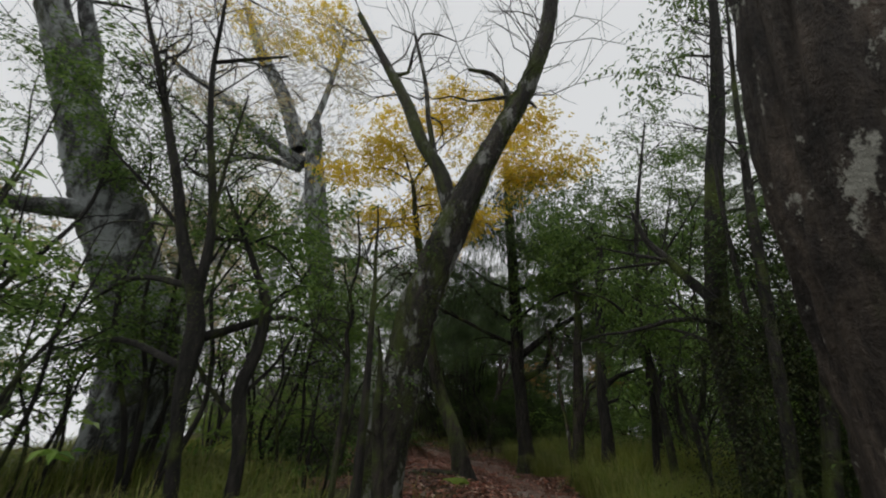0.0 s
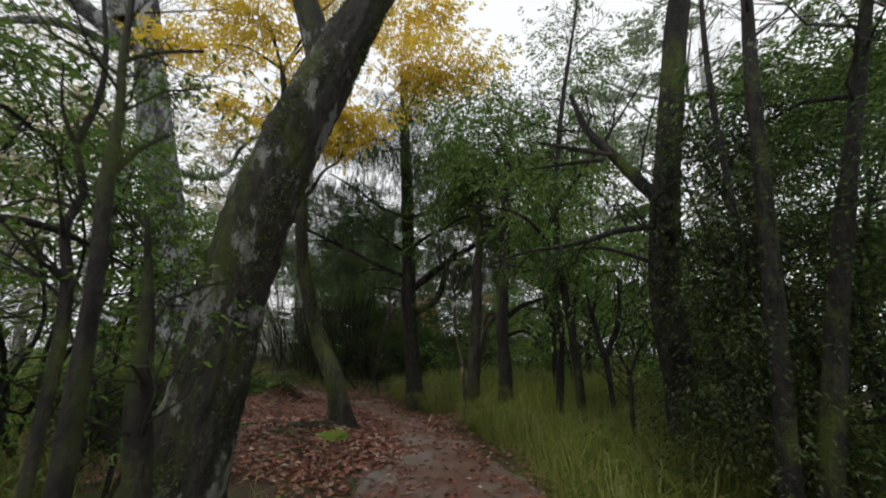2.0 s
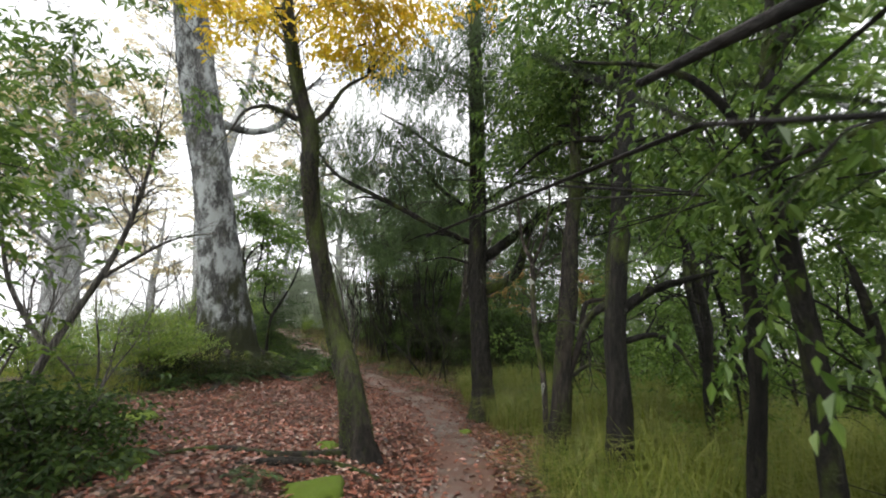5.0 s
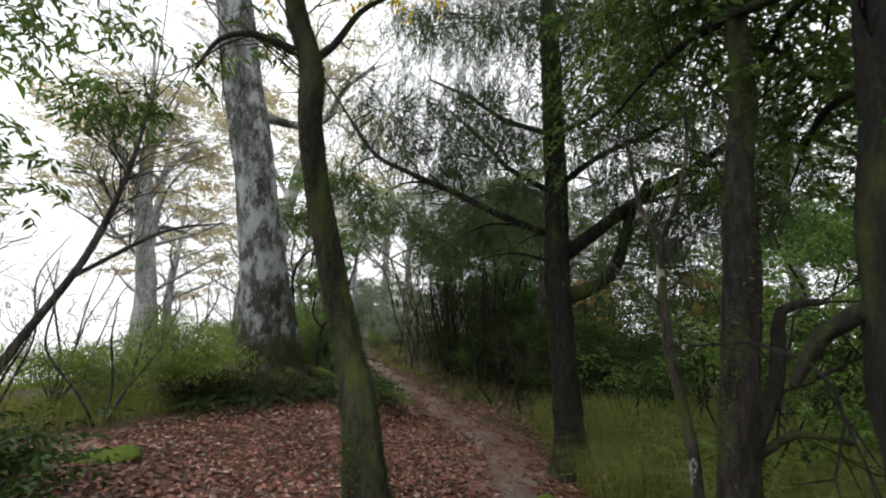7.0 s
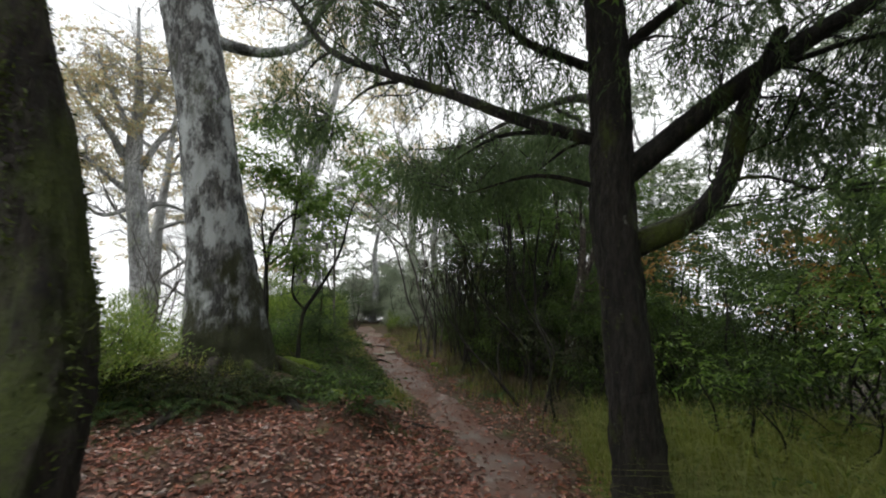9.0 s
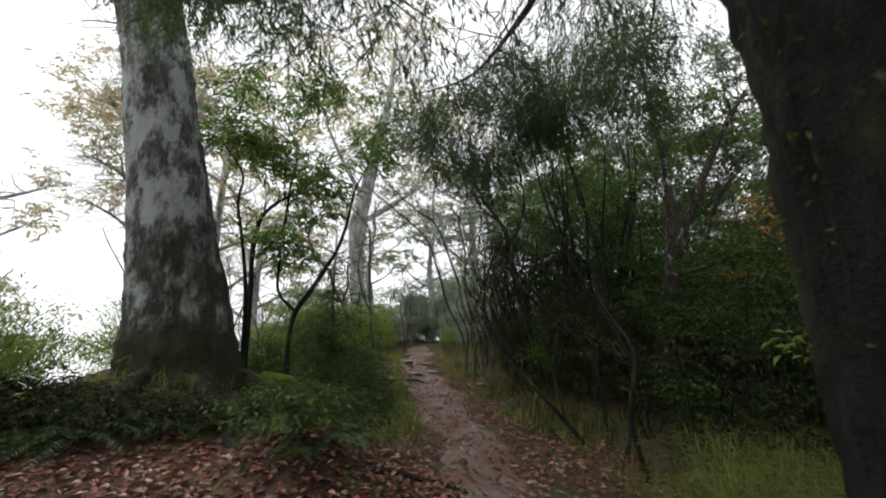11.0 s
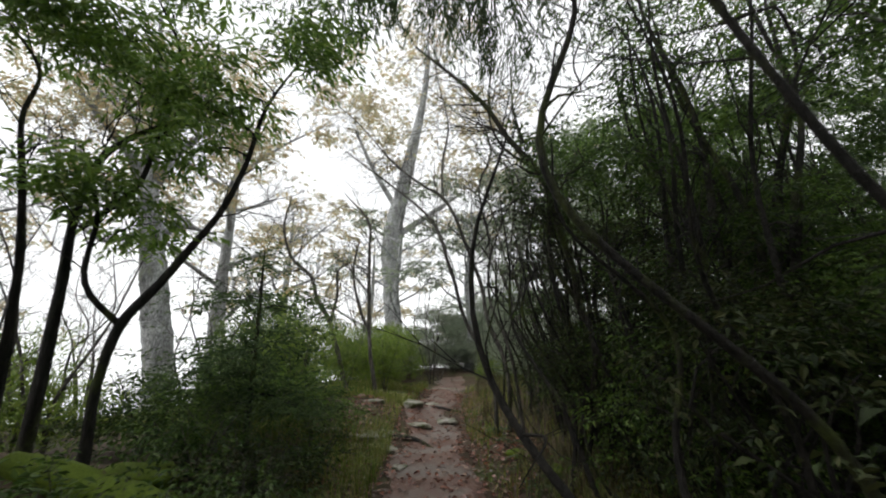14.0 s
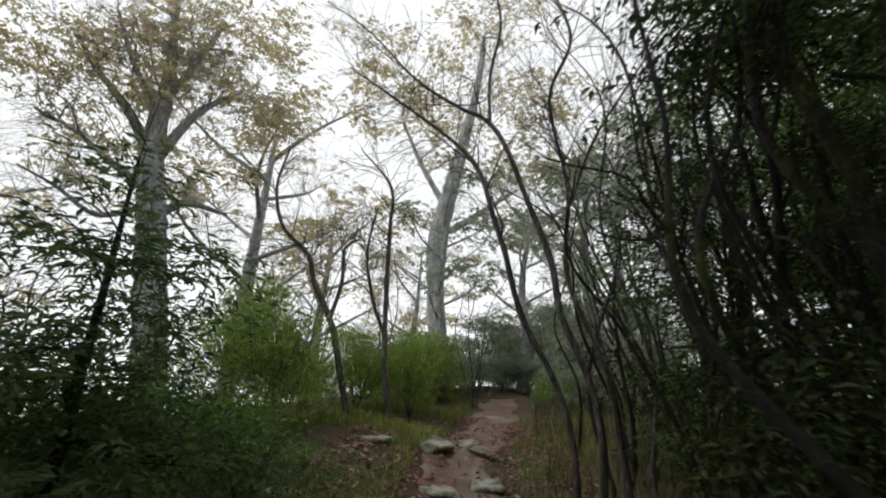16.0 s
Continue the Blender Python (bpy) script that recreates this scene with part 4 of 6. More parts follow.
tree("young_tree", "crooked thin trunk with white lichen patches", "tree", BARK_LICHEN, [
    [(2.59, 9.16, 0.88, 0.0312), (2.57, 9.17, 1.18, 0.03185), (2.53, 9.19, 1.45, 0.03055), (2.48, 9.2, 1.75, 0.02925), (2.46, 9.21, 2.09, 0.02795), (2.45, 9.22, 2.46, 0.02405), (2.36, 9.25, 2.66, 0.01625), (2.29, 9.27, 3.16, 0.0104)],
    [(2.46, 9.21, 2.42, 0.0182), (2.57, 9.17, 2.72, 0.0156), (2.63, 9.15, 3.06, 0.01235), (2.63, 9.15, 3.38, 0.00715)],
], twig_density=5.0, twig_len=0.4, flare=0.15)
tree("holm_oak_tree", "slim tree with fresh green leaf sprays", "tree", BARK_DARK, [
    [(3.3, 6.6, 0.3, 0.06), (3.2, 6.55, 1.6, 0.05), (3.05, 6.5, 2.8, 0.042), (3.1, 6.3, 4.2, 0.03), (3.3, 6, 5.8, 0.012)],
    [(3.1, 6.5, 2.5, 0.025), (2.6, 6.4, 3, 0.018), (2.1, 6.6, 3.2, 0.007)],
    [(3.05, 6.4, 3.2, 0.025), (3.5, 6, 3.9, 0.018), (3.8, 5.6, 4.5, 0.007)],
], leaf=LEAF_BRIGHT, clumps=[(2.83, 6.54, 3.32, 1.01, 0.44), (3.31, 6.32, 2.67, 0.6, 0.32)], cover=0.85, gaps=0.45, size=(0.085, 0.03), droop=0.45, flare=0.2, twig_len=0.4)
tree("young_tree", "thin forked sapling in tall grass", "tree", BARK_DARK, [
    [(3.58, 6.42, 0.56, 0.031), (3.56, 6.43, 1.01, 0.03), (3.54, 6.45, 1.4, 0.035), (3.49, 6.49, 1.61, 0.028), (3.46, 6.52, 1.89, 0.025), (3.42, 6.55, 2.14, 0.013)],
    [(3.54, 6.45, 1.4, 0.031), (3.65, 6.36, 1.69, 0.031), (3.7, 6.32, 2, 0.023), (3.7, 6.32, 2.27, 0.012)],
], twig_density=9.0, twig_len=0.35, flare=0.1, leaf=LEAF_BRIGHT, clumps=[(3.79, 7.18, 2.49, 0.93, 0.42)], cover=1.1, size=(0.06, 0.026), gaps=0.35)
tree("young_tree", "slim upright dark sapling", "tree", BARK_DARK, [
    [(3.24, 7.12, 0.3, 0.045), (3.28, 7.1, 0.94, 0.046), (3.32, 7.07, 1.58, 0.043), (3.31, 7.08, 2.06, 0.039), (3.3, 7.08, 2.46, 0.03), (3.27, 7.1, 2.98, 0.015)],
], twig_density=7.0, twig_len=0.35, flare=0.1, leaf=LEAF_GREEN, clumps=[(4.46, 6.81, 2.87, 0.59, 0.39)], cover=1.0, size=(0.06, 0.026))
tree("young_tree", "thin leafless forked sapling", "tree", BARK_DARK, [
    [(3.15, 5.54, 0.91, 0.019), (3.16, 5.53, 1.25, 0.018), (3.12, 5.56, 1.39, 0.013), (3.08, 5.61, 1.56, 0.007)],
    [(3.16, 5.53, 1.25, 0.013), (3.22, 5.48, 1.45, 0.01), (3.32, 5.38, 1.68, 0.005)],
], twig_density=9.0, twig_len=0.3, flare=0.08)
tree("rhododendron_tree", "leaning evergreen shrub tree with leaf clusters", "tree", BARK_DARK, [
    [(-3.32, 16.24, 0.63, 0.0431), (-3.33, 16.23, 1.11, 0.0361), (-3.29, 16.29, 1.57, 0.0396), (-3.17, 16.47, 1.93, 0.0357), (-3.07, 16.61, 2.24, 0.0311), (-2.95, 16.78, 2.64, 0.0261), (-2.86, 16.9, 3.14, 0.0227), (-2.8, 16.99, 3.76, 0.0169), (-2.66, 17.19, 4.35, 0.0081)],
    [(-3.29, 16.29, 1.57, 0.0265), (-3.45, 16.05, 1.9, 0.0211), (-3.46, 16.04, 2.46, 0.0177), (-3.51, 15.96, 2.74, 0.0081)],
], leaf=LEAF_BRIGHT, clumps=[(-3.43, 16.41, 5.38, 0.75, 0.33), (-3.13, 16.16, 5.6, 0.56, 0.26), (-2.71, 17.49, 5.21, 0.54, 0.36), (-2.41, 17.24, 5.43, 0.4, 0.29), (-2.83, 17.31, 4.36, 0.52, 0.26), (-2.53, 17.06, 4.58, 0.39, 0.21), (-3.18, 16.78, 3.94, 0.49, 0.24), (-2.88, 16.53, 4.16, 0.37, 0.19), (-3.23, 16.7, 3.31, 0.47, 0.24), (-2.93, 16.45, 3.53, 0.35, 0.19)], cover=2.1, gaps=0.3, size=(0.11, 0.036), flare=0.3, twig_density=5.0, twig_len=0.4)
tree("rhododendron_tree", "upright evergreen shrub tree with leaf clusters", "tree", BARK_DARK, [
    [(-4.1, 16.08, 1.22, 0.0493), (-4.11, 16.07, 1.94, 0.0409), (-4.12, 16.05, 2.61, 0.0349), (-4.07, 16.13, 3.19, 0.0307), (-3.89, 16.42, 3.59, 0.0246), (-3.57, 16.92, 3.9, 0.0121)],
    [(-4.09, 16.1, 2.47, 0.0279), (-3.89, 16.42, 3, 0.0256), (-3.85, 16.48, 3.78, 0.0228), (-3.82, 16.53, 4.53, 0.0177), (-3.99, 16.27, 5.2, 0.0098)],
], leaf=LEAF_BRIGHT, clumps=[(-4.16, 15.31, 4.24, 0.65, 0.25), (-3.86, 15.06, 4.46, 0.49, 0.2), (-4.09, 15.41, 5.22, 0.46, 0.23), (-3.79, 15.16, 5.44, 0.34, 0.18), (-3.82, 15.82, 4, 0.53, 0.38), (-3.52, 15.57, 4.22, 0.4, 0.3), (-3.51, 16.29, 3.89, 0.62, 0.39), (-3.21, 16.04, 4.11, 0.46, 0.31), (-3.54, 16.24, 2.59, 0.51, 0.44), (-3.24, 15.99, 2.81, 0.38, 0.35)], cover=2.1, gaps=0.3, size=(0.11, 0.036), flare=0.25, twig_density=5.0, twig_len=0.4)
tree("young_tree", "thin winding trunk beside the great beech", "tree", BARK_DARK, [
    [(-3.77, 15.77, 1.23, 0.0363), (-3.8, 15.72, 2.01, 0.0284), (-3.86, 15.62, 2.7, 0.0242), (-3.91, 15.52, 3.26, 0.0195), (-3.9, 15.54, 3.73, 0.0149), (-4.05, 15.28, 4.15, 0.0084)],
], flare=0.2, twig_density=6.0, twig_len=0.4)
tree("beech_tree", "tall grey beech with a wide autumn crown, paled for fog", "tree", BARK_HAZE, [
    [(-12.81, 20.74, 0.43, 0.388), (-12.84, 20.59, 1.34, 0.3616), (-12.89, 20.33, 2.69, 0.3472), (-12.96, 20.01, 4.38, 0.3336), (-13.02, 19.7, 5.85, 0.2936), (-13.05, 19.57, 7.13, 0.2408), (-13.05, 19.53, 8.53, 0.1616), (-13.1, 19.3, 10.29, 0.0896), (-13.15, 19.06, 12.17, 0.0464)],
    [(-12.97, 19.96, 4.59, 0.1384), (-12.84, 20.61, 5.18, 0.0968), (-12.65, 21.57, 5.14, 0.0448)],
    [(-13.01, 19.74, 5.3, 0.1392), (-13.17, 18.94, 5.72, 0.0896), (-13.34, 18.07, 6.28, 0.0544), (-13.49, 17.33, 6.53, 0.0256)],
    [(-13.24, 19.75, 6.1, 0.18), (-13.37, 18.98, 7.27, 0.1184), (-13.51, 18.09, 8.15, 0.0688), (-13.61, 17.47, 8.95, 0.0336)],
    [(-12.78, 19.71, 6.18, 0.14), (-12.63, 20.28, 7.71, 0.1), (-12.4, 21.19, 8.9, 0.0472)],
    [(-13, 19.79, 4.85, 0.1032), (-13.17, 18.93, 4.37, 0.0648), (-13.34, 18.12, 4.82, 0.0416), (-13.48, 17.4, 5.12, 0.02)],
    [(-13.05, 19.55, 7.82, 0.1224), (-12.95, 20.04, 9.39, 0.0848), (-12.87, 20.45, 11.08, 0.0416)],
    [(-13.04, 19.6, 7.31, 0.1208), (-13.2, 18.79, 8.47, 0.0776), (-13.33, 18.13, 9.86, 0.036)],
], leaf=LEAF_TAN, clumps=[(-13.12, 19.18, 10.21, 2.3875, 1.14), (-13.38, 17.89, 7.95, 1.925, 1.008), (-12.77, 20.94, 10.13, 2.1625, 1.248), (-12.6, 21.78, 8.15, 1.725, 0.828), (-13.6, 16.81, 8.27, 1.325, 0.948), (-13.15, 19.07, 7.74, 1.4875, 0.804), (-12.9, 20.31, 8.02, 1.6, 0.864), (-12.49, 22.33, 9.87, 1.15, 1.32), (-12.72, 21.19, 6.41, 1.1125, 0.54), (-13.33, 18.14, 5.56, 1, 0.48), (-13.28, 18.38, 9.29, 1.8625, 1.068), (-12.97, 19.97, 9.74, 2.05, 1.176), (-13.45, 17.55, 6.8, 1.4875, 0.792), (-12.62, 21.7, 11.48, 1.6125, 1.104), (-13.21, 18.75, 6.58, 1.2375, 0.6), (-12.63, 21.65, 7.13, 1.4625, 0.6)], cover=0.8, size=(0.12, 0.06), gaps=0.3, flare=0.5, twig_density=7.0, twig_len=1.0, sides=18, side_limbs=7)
tree("plane_tree", "thick trunk with flaking brown and pale bark", "tree", BARK_PATCHY, [
    [(1.46, 1.36, -0.05, 0.16), (1.31, 1.28, 0.7, 0.135), (1.21, 1.22, 1.35, 0.122), (1.165, 1.19, 1.62, 0.121), (1.14, 1.17, 1.8, 0.122), (1.13, 1.15, 2, 0.129), (1.15, 1.13, 2.26, 0.139), (1.16, 1.11, 2.47, 0.14), (1.2, 1.07, 2.9, 0.131)],
], flare=0.6, twig_density=0, sides=56)
tree("arching_tree", "crooked bare mossy tree arching over the path", "tree", BARK_MOSSY, [
    [(-0.55, 19.4, 0.52, 0.0324), (-0.47, 19.42, 0.92, 0.03), (-0.36, 19.44, 1.24, 0.0318), (-0.38, 19.44, 1.62, 0.0354), (-0.48, 19.42, 1.9, 0.0414), (-0.5, 19.41, 2.24, 0.0378), (-0.63, 19.38, 2.76, 0.0378), (-0.72, 19.36, 3.28, 0.0426), (-0.9, 19.33, 3.63, 0.0354), (-1.18, 19.27, 4.04, 0.0312), (-1.43, 19.21, 4.52, 0.0282), (-1.84, 19.13, 5.07, 0.0234), (-2.47, 18.99, 5.79, 0.0138)],
    [(-0.49, 19.41, 1.92, 0.0246), (-0.69, 19.37, 2.3, 0.0234), (-0.75, 19.36, 2.63, 0.0216), (-0.71, 19.37, 3.18, 0.021)],
    [(-0.91, 19.32, 3.58, 0.018), (-1.26, 19.25, 3.95, 0.0156), (-1.41, 19.22, 4.44, 0.0132), (-1.36, 19.23, 5.12, 0.0084)],
    [(-0.5, 19.41, 2.67, 0.0132), (-0.25, 19.46, 2.56, 0.0102), (0.06, 19.53, 2.42, 0.0048)],
    [(-0.98, 19.31, 3.92, 0.015), (-1.09, 19.29, 4.39, 0.0126), (-1.11, 19.28, 5.07, 0.0084)],
], flare=0.2, twig_density=9.0, twig_len=0.55, side_limbs=3, moss=5000)
tree("arching_tree", "thin bare grey stem leaning over the path", "tree", BARK_TWIG, [
    [(-2.4, 21.07, 0.88, 0.0295), (-2.49, 21.03, 1.41, 0.029), (-2.68, 20.94, 1.91, 0.0295), (-2.88, 20.85, 2.52, 0.029), (-3.11, 20.75, 3.02, 0.028), (-3.34, 20.65, 3.63, 0.025), (-3.67, 20.5, 4.11, 0.019), (-4.2, 20.26, 4.65, 0.0155), (-4.91, 19.95, 5.19, 0.007)],
], flare=0.1, twig_density=10.0, twig_len=0.6, crook=0.07, side_limbs=3, group="bare stems over the path")
tree("arching_tree", "thin bare grey stem leaning over the path", "tree", BARK_TWIG, [
    [(-2.19, 21.18, 0.88, 0.0345), (-2.24, 21.17, 1.42, 0.032), (-2.39, 21.11, 1.99, 0.0335), (-2.48, 21.07, 2.52, 0.0345), (-2.84, 20.93, 3.27, 0.028), (-3.16, 20.8, 4.09, 0.0255), (-3.49, 20.67, 4.41, 0.0215), (-4.04, 20.45, 4.98, 0.016), (-4.85, 20.13, 5.87, 0.0095), (-5.53, 19.86, 6.59, 0.0065)],
    [(-3.16, 20.8, 4.19, 0.019), (-3.15, 20.8, 5.46, 0.018), (-3.27, 20.75, 6.56, 0.0115), (-3.2, 20.78, 7.72, 0.0075)],
], flare=0.1, twig_density=10.0, twig_len=0.6, crook=0.07, side_limbs=3, group="bare stems over the path")
tree("arching_tree", "thin bare grey stem leaning over the path", "tree", BARK_TWIG, [
    [(-1.86, 20.94, 0.57, 0.0285), (-2.05, 20.87, 1.55, 0.0235), (-2.22, 20.8, 2.23, 0.021), (-2.2, 20.81, 3.12, 0.0185), (-2.43, 20.72, 4.12, 0.0175), (-2.2, 20.81, 4.79, 0.016), (-2.33, 20.76, 5.67, 0.0085)],
    [(-2.21, 20.81, 2.97, 0.0145), (-1.87, 20.93, 3.88, 0.013), (-1.49, 21.08, 4.67, 0.0075)],
], flare=0.1, twig_density=10.0, twig_len=0.6, crook=0.07, side_limbs=3, group="bare stems over the path")
tree("beech_tree", "tall beech with autumn leaves, paled for fog haze", "tree", BARK_HAZE, [
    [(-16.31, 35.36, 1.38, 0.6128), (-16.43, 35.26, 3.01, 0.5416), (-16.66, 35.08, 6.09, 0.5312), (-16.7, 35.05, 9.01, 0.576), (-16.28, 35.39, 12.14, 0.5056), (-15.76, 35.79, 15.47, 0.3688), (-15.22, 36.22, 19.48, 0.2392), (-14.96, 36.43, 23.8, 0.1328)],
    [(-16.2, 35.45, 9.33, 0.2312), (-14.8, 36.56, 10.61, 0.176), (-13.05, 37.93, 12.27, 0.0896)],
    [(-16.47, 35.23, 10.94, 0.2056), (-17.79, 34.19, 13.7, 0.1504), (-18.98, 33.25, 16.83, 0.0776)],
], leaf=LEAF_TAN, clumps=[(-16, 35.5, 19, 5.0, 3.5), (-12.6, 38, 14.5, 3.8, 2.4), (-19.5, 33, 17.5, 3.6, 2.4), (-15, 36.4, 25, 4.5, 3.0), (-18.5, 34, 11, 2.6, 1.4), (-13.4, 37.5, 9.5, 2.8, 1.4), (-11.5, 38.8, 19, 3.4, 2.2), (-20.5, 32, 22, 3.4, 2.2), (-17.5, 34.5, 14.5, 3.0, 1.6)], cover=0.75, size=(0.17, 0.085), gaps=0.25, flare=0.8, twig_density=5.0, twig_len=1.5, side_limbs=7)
tree("young_tree", "thin bare sapling beside the stony path", "tree", BARK_TWIG, [
    [(-6.05, 21.57, 0.44, 0.0504), (-6.21, 21.36, 1.31, 0.0488), (-6.34, 21.19, 1.98, 0.0496), (-6.55, 20.92, 2.58, 0.0432), (-6.65, 20.79, 3.03, 0.0368), (-6.93, 20.43, 3.45, 0.0296), (-7.05, 20.27, 4.12, 0.0224), (-7, 20.34, 4.82, 0.012)],
    [(-6.35, 21.18, 2.07, 0.036), (-6.29, 21.26, 2.63, 0.0328), (-6.3, 21.24, 3.2, 0.0264), (-6.17, 21.4, 3.37, 0.0152)],
], flare=0.1, twig_density=9.0, twig_len=0.5, group="bare saplings")
tree("young_tree", "thin bare sapling beside the stony path", "tree", BARK_TWIG, [
    [(-5.8, 22.12, 0.6, 0.0528), (-5.9, 22, 1.44, 0.044), (-5.96, 21.93, 2.73, 0.0384), (-5.99, 21.9, 3.74, 0.032), (-6.03, 21.85, 4.49, 0.0248), (-6.43, 21.41, 5.15, 0.0128)],
    [(-5.9, 22, 1.8, 0.0336), (-6.08, 21.81, 2.33, 0.0304), (-6.22, 21.65, 3.19, 0.0232), (-6.16, 21.71, 4.03, 0.016)],
], flare=0.1, twig_density=9.0, twig_len=0.5, group="bare saplings")
tree("evergreen_tree", "upright trunk with pale lichen flecks and rising limbs", "tree", BARK_LICHEN, [
    [(1.8, 18.77, -0.14, 0.15), (1.94, 18.76, 0.85, 0.131), (2.03, 18.75, 1.56, 0.116), (2.18, 18.73, 2.29, 0.112), (2.23, 18.72, 3.01, 0.084), (2.23, 18.72, 3.86, 0.06), (2.13, 18.74, 4.76, 0.042), (2.02, 18.75, 5.66, 0.026)],
    [(2.2, 18.73, 2.35, 0.081), (2.49, 18.69, 3.15, 0.069), (2.79, 18.66, 3.88, 0.056), (3.07, 18.63, 4.48, 0.044), (3.4, 18.59, 5.03, 0.025)],
    [(2.38, 18.71, 2.39, 0.043), (2.66, 18.67, 2.72, 0.039), (2.89, 18.65, 3.37, 0.033), (3.22, 18.61, 3.79, 0.018)],
    [(2.22, 18.72, 2.22, 0.043), (2.73, 18.66, 2.34, 0.029), (3.18, 18.61, 2.59, 0.017)],
], flare=0.3, twig_density=8.0, twig_len=0.6, side_limbs=3, leaf=LEAF_GREEN, clumps=[(3.0, 19.0, 4.6, 1.0, 0.8), (2.0, 19.2, 5.4, 1.0, 0.7)], cover=1.0, gaps=0.4)


# the evergreen thicket on the right of the path
def thicket_shrub(x, y, height, spread, leaf, label, lean=(0, 0), cover=1.0, stems=4, low=0.3, group="thicket shrubs", size=(0.1, 0.04)):
    """A many-stemmed shrub with leaf clumps from near the ground to its top."""
    limbs = []
    z = g(x, y)
    for k in range(stems):
        a = rng.uniform(0, 6.28)
        top = np.array([x + lean[0] + spread * 0.7 * math.cos(a), y + lean[1] + spread * 0.7 * math.sin(a), z + height * rng.uniform(0.7, 1.0)])
        foot = np.array([x + 0.12 * math.cos(a), y + 0.12 * math.sin(a), z - 0.05])
        b1, b2 = foot + (top - foot) * 0.35 + rng.normal(0, 0.1, 3), foot + (top - foot) * 0.7 + rng.normal(0, 0.12, 3)
        r = 0.011 + 0.005 * height
        limbs.append([(*foot, r), (*b1, r * 0.8), (*b2, r * 0.55), (*top, r * 0.2)])
    clumps = []
    for k in range(int(6 + height * 2.0)):
        f = rng.uniform(low, 1.0)
        a = rng.uniform(0, 6.28)
        q = spread * rng.uniform(0.2, 1.05)
        rr = spread * rng.uniform(0.28, 0.5)
        clumps.append((x + lean[0] * f + q * math.cos(a), y + lean[1] * f + q * math.sin(a), z + height * f, rr, rr * 0.65))
    return tree("evergreen_shrub", label, "shrub", BARK_DARK, limbs, leaf, clumps, cover=cover, gaps=0.2, size=size, flare=0.1, twig_density=2.5, twig_len=0.4, group=group, sides=8, crook=0.09, side_limbs=2)


# leaf colour steps with distance: thicket shade near, fog haze far off
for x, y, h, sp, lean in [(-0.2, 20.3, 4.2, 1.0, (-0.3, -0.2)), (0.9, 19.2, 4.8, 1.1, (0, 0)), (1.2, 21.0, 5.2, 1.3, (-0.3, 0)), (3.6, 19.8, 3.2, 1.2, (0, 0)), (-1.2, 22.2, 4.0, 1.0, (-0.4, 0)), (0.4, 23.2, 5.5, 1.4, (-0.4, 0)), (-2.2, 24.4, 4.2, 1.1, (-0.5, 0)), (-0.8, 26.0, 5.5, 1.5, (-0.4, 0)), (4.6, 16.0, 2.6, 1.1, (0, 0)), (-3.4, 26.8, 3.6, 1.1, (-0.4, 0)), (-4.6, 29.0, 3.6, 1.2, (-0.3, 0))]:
    thicket_shrub(x, y, h, sp, LEAF_DEEP if y < 21 else LEAF_GREEN if y < 24 else LEAF_MIST, "dense evergreen shrub with many crooked stems, farther ones haze-pale", lean, 1.15, low=0.25, size=(0.075, 0.028), stems=6)
# undergrowth: past y 14.5 the leaf colour darkens for the thicket's shade
for x, y, h, sp in [(3.9, 11.2, 1.5, 0.9), (5.2, 12.8, 2.0, 1.2), (4.8, 9.0, 1.6, 1.0), (6.5, 10.5, 2.6, 1.4), (4.6, 5.2, 1.8, 0.9), (5.4, 7.0, 2.4, 1.2), (6.0, 14.4, 3.0, 1.5), (4.2, 2.6, 2.2, 1.0), (3.6, 13.6, 1.3, 0.9), (4.4, 14.6, 1.6, 1.0), (5.6, 11.2, 1.6, 1.1), (7.0, 12.6, 2.4, 1.4), (8.0, 15.6, 2.4, 1.5), (7.6, 8.0, 2.2, 1.4), (2.9, 21.6, 2.0, 1.2), (5.0, 18.6, 2.2, 1.3), (2.0, 24.6, 2.2, 1.3), (6.6, 20.4, 2.4, 1.5), (9.2, 11.4, 2.6, 1.6), (3.8, 16.6, 1.8, 1.0), (4.0, 23.4, 2.4, 1.4)]:
    thicket_shrub(x, y, h, sp, LEAF_BRIGHT if y < 14.5 else LEAF_DEEP, "light green leafy undergrowth shrub" if y < 14.5 else "leafy undergrowth shrub, leaves darkened for thicket shade", cover=0.8 if y < 14.5 else 1.1, low=0.15, size=(0.075, 0.03), group="undergrowth shrubs")
for x, y, h, sp in [(7.5, 6.0, 4.4, 2.0), (8.5, 9.5, 4.8, 2.2), (9.0, 13.5, 5.6, 2.4), (7.0, 17.5, 4.2, 2.0), (6.0, 3.0, 4.4, 1.8), (5.5, 21.5, 4.5, 2.0), (4.0, 26.0, 7.0, 2.4), (1.0, 30.0, 7.0, 2.4), (3.0, 22.6, 4.6, 1.7), (1.4, 25.4, 6.0, 1.8), (6.6, 15.6, 3.6, 1.7), (8.8, 18.0, 7.0, 2.2), (10.5, 8.0, 5.6, 2.2), (6.2, 23.6, 5.0, 2.2), (8.2, 21.6, 5.5, 2.4), (4.6, 28.4, 6.0, 2.4), (10.6, 16.0, 5.5, 2.4), (11.0, 20.0, 6.0, 2.6), (2.2, 27.6, 5.0, 2.0), (11.0, 12.4, 5.0, 2.2)]:
    thicket_shrub(x, y, h, sp, LEAF_DEEP if y > 19 else LEAF_GREEN, "tall evergreen tree deep in the wood", cover=1.1, low=0.12, size=(0.095, 0.036), group="trees of the wood")
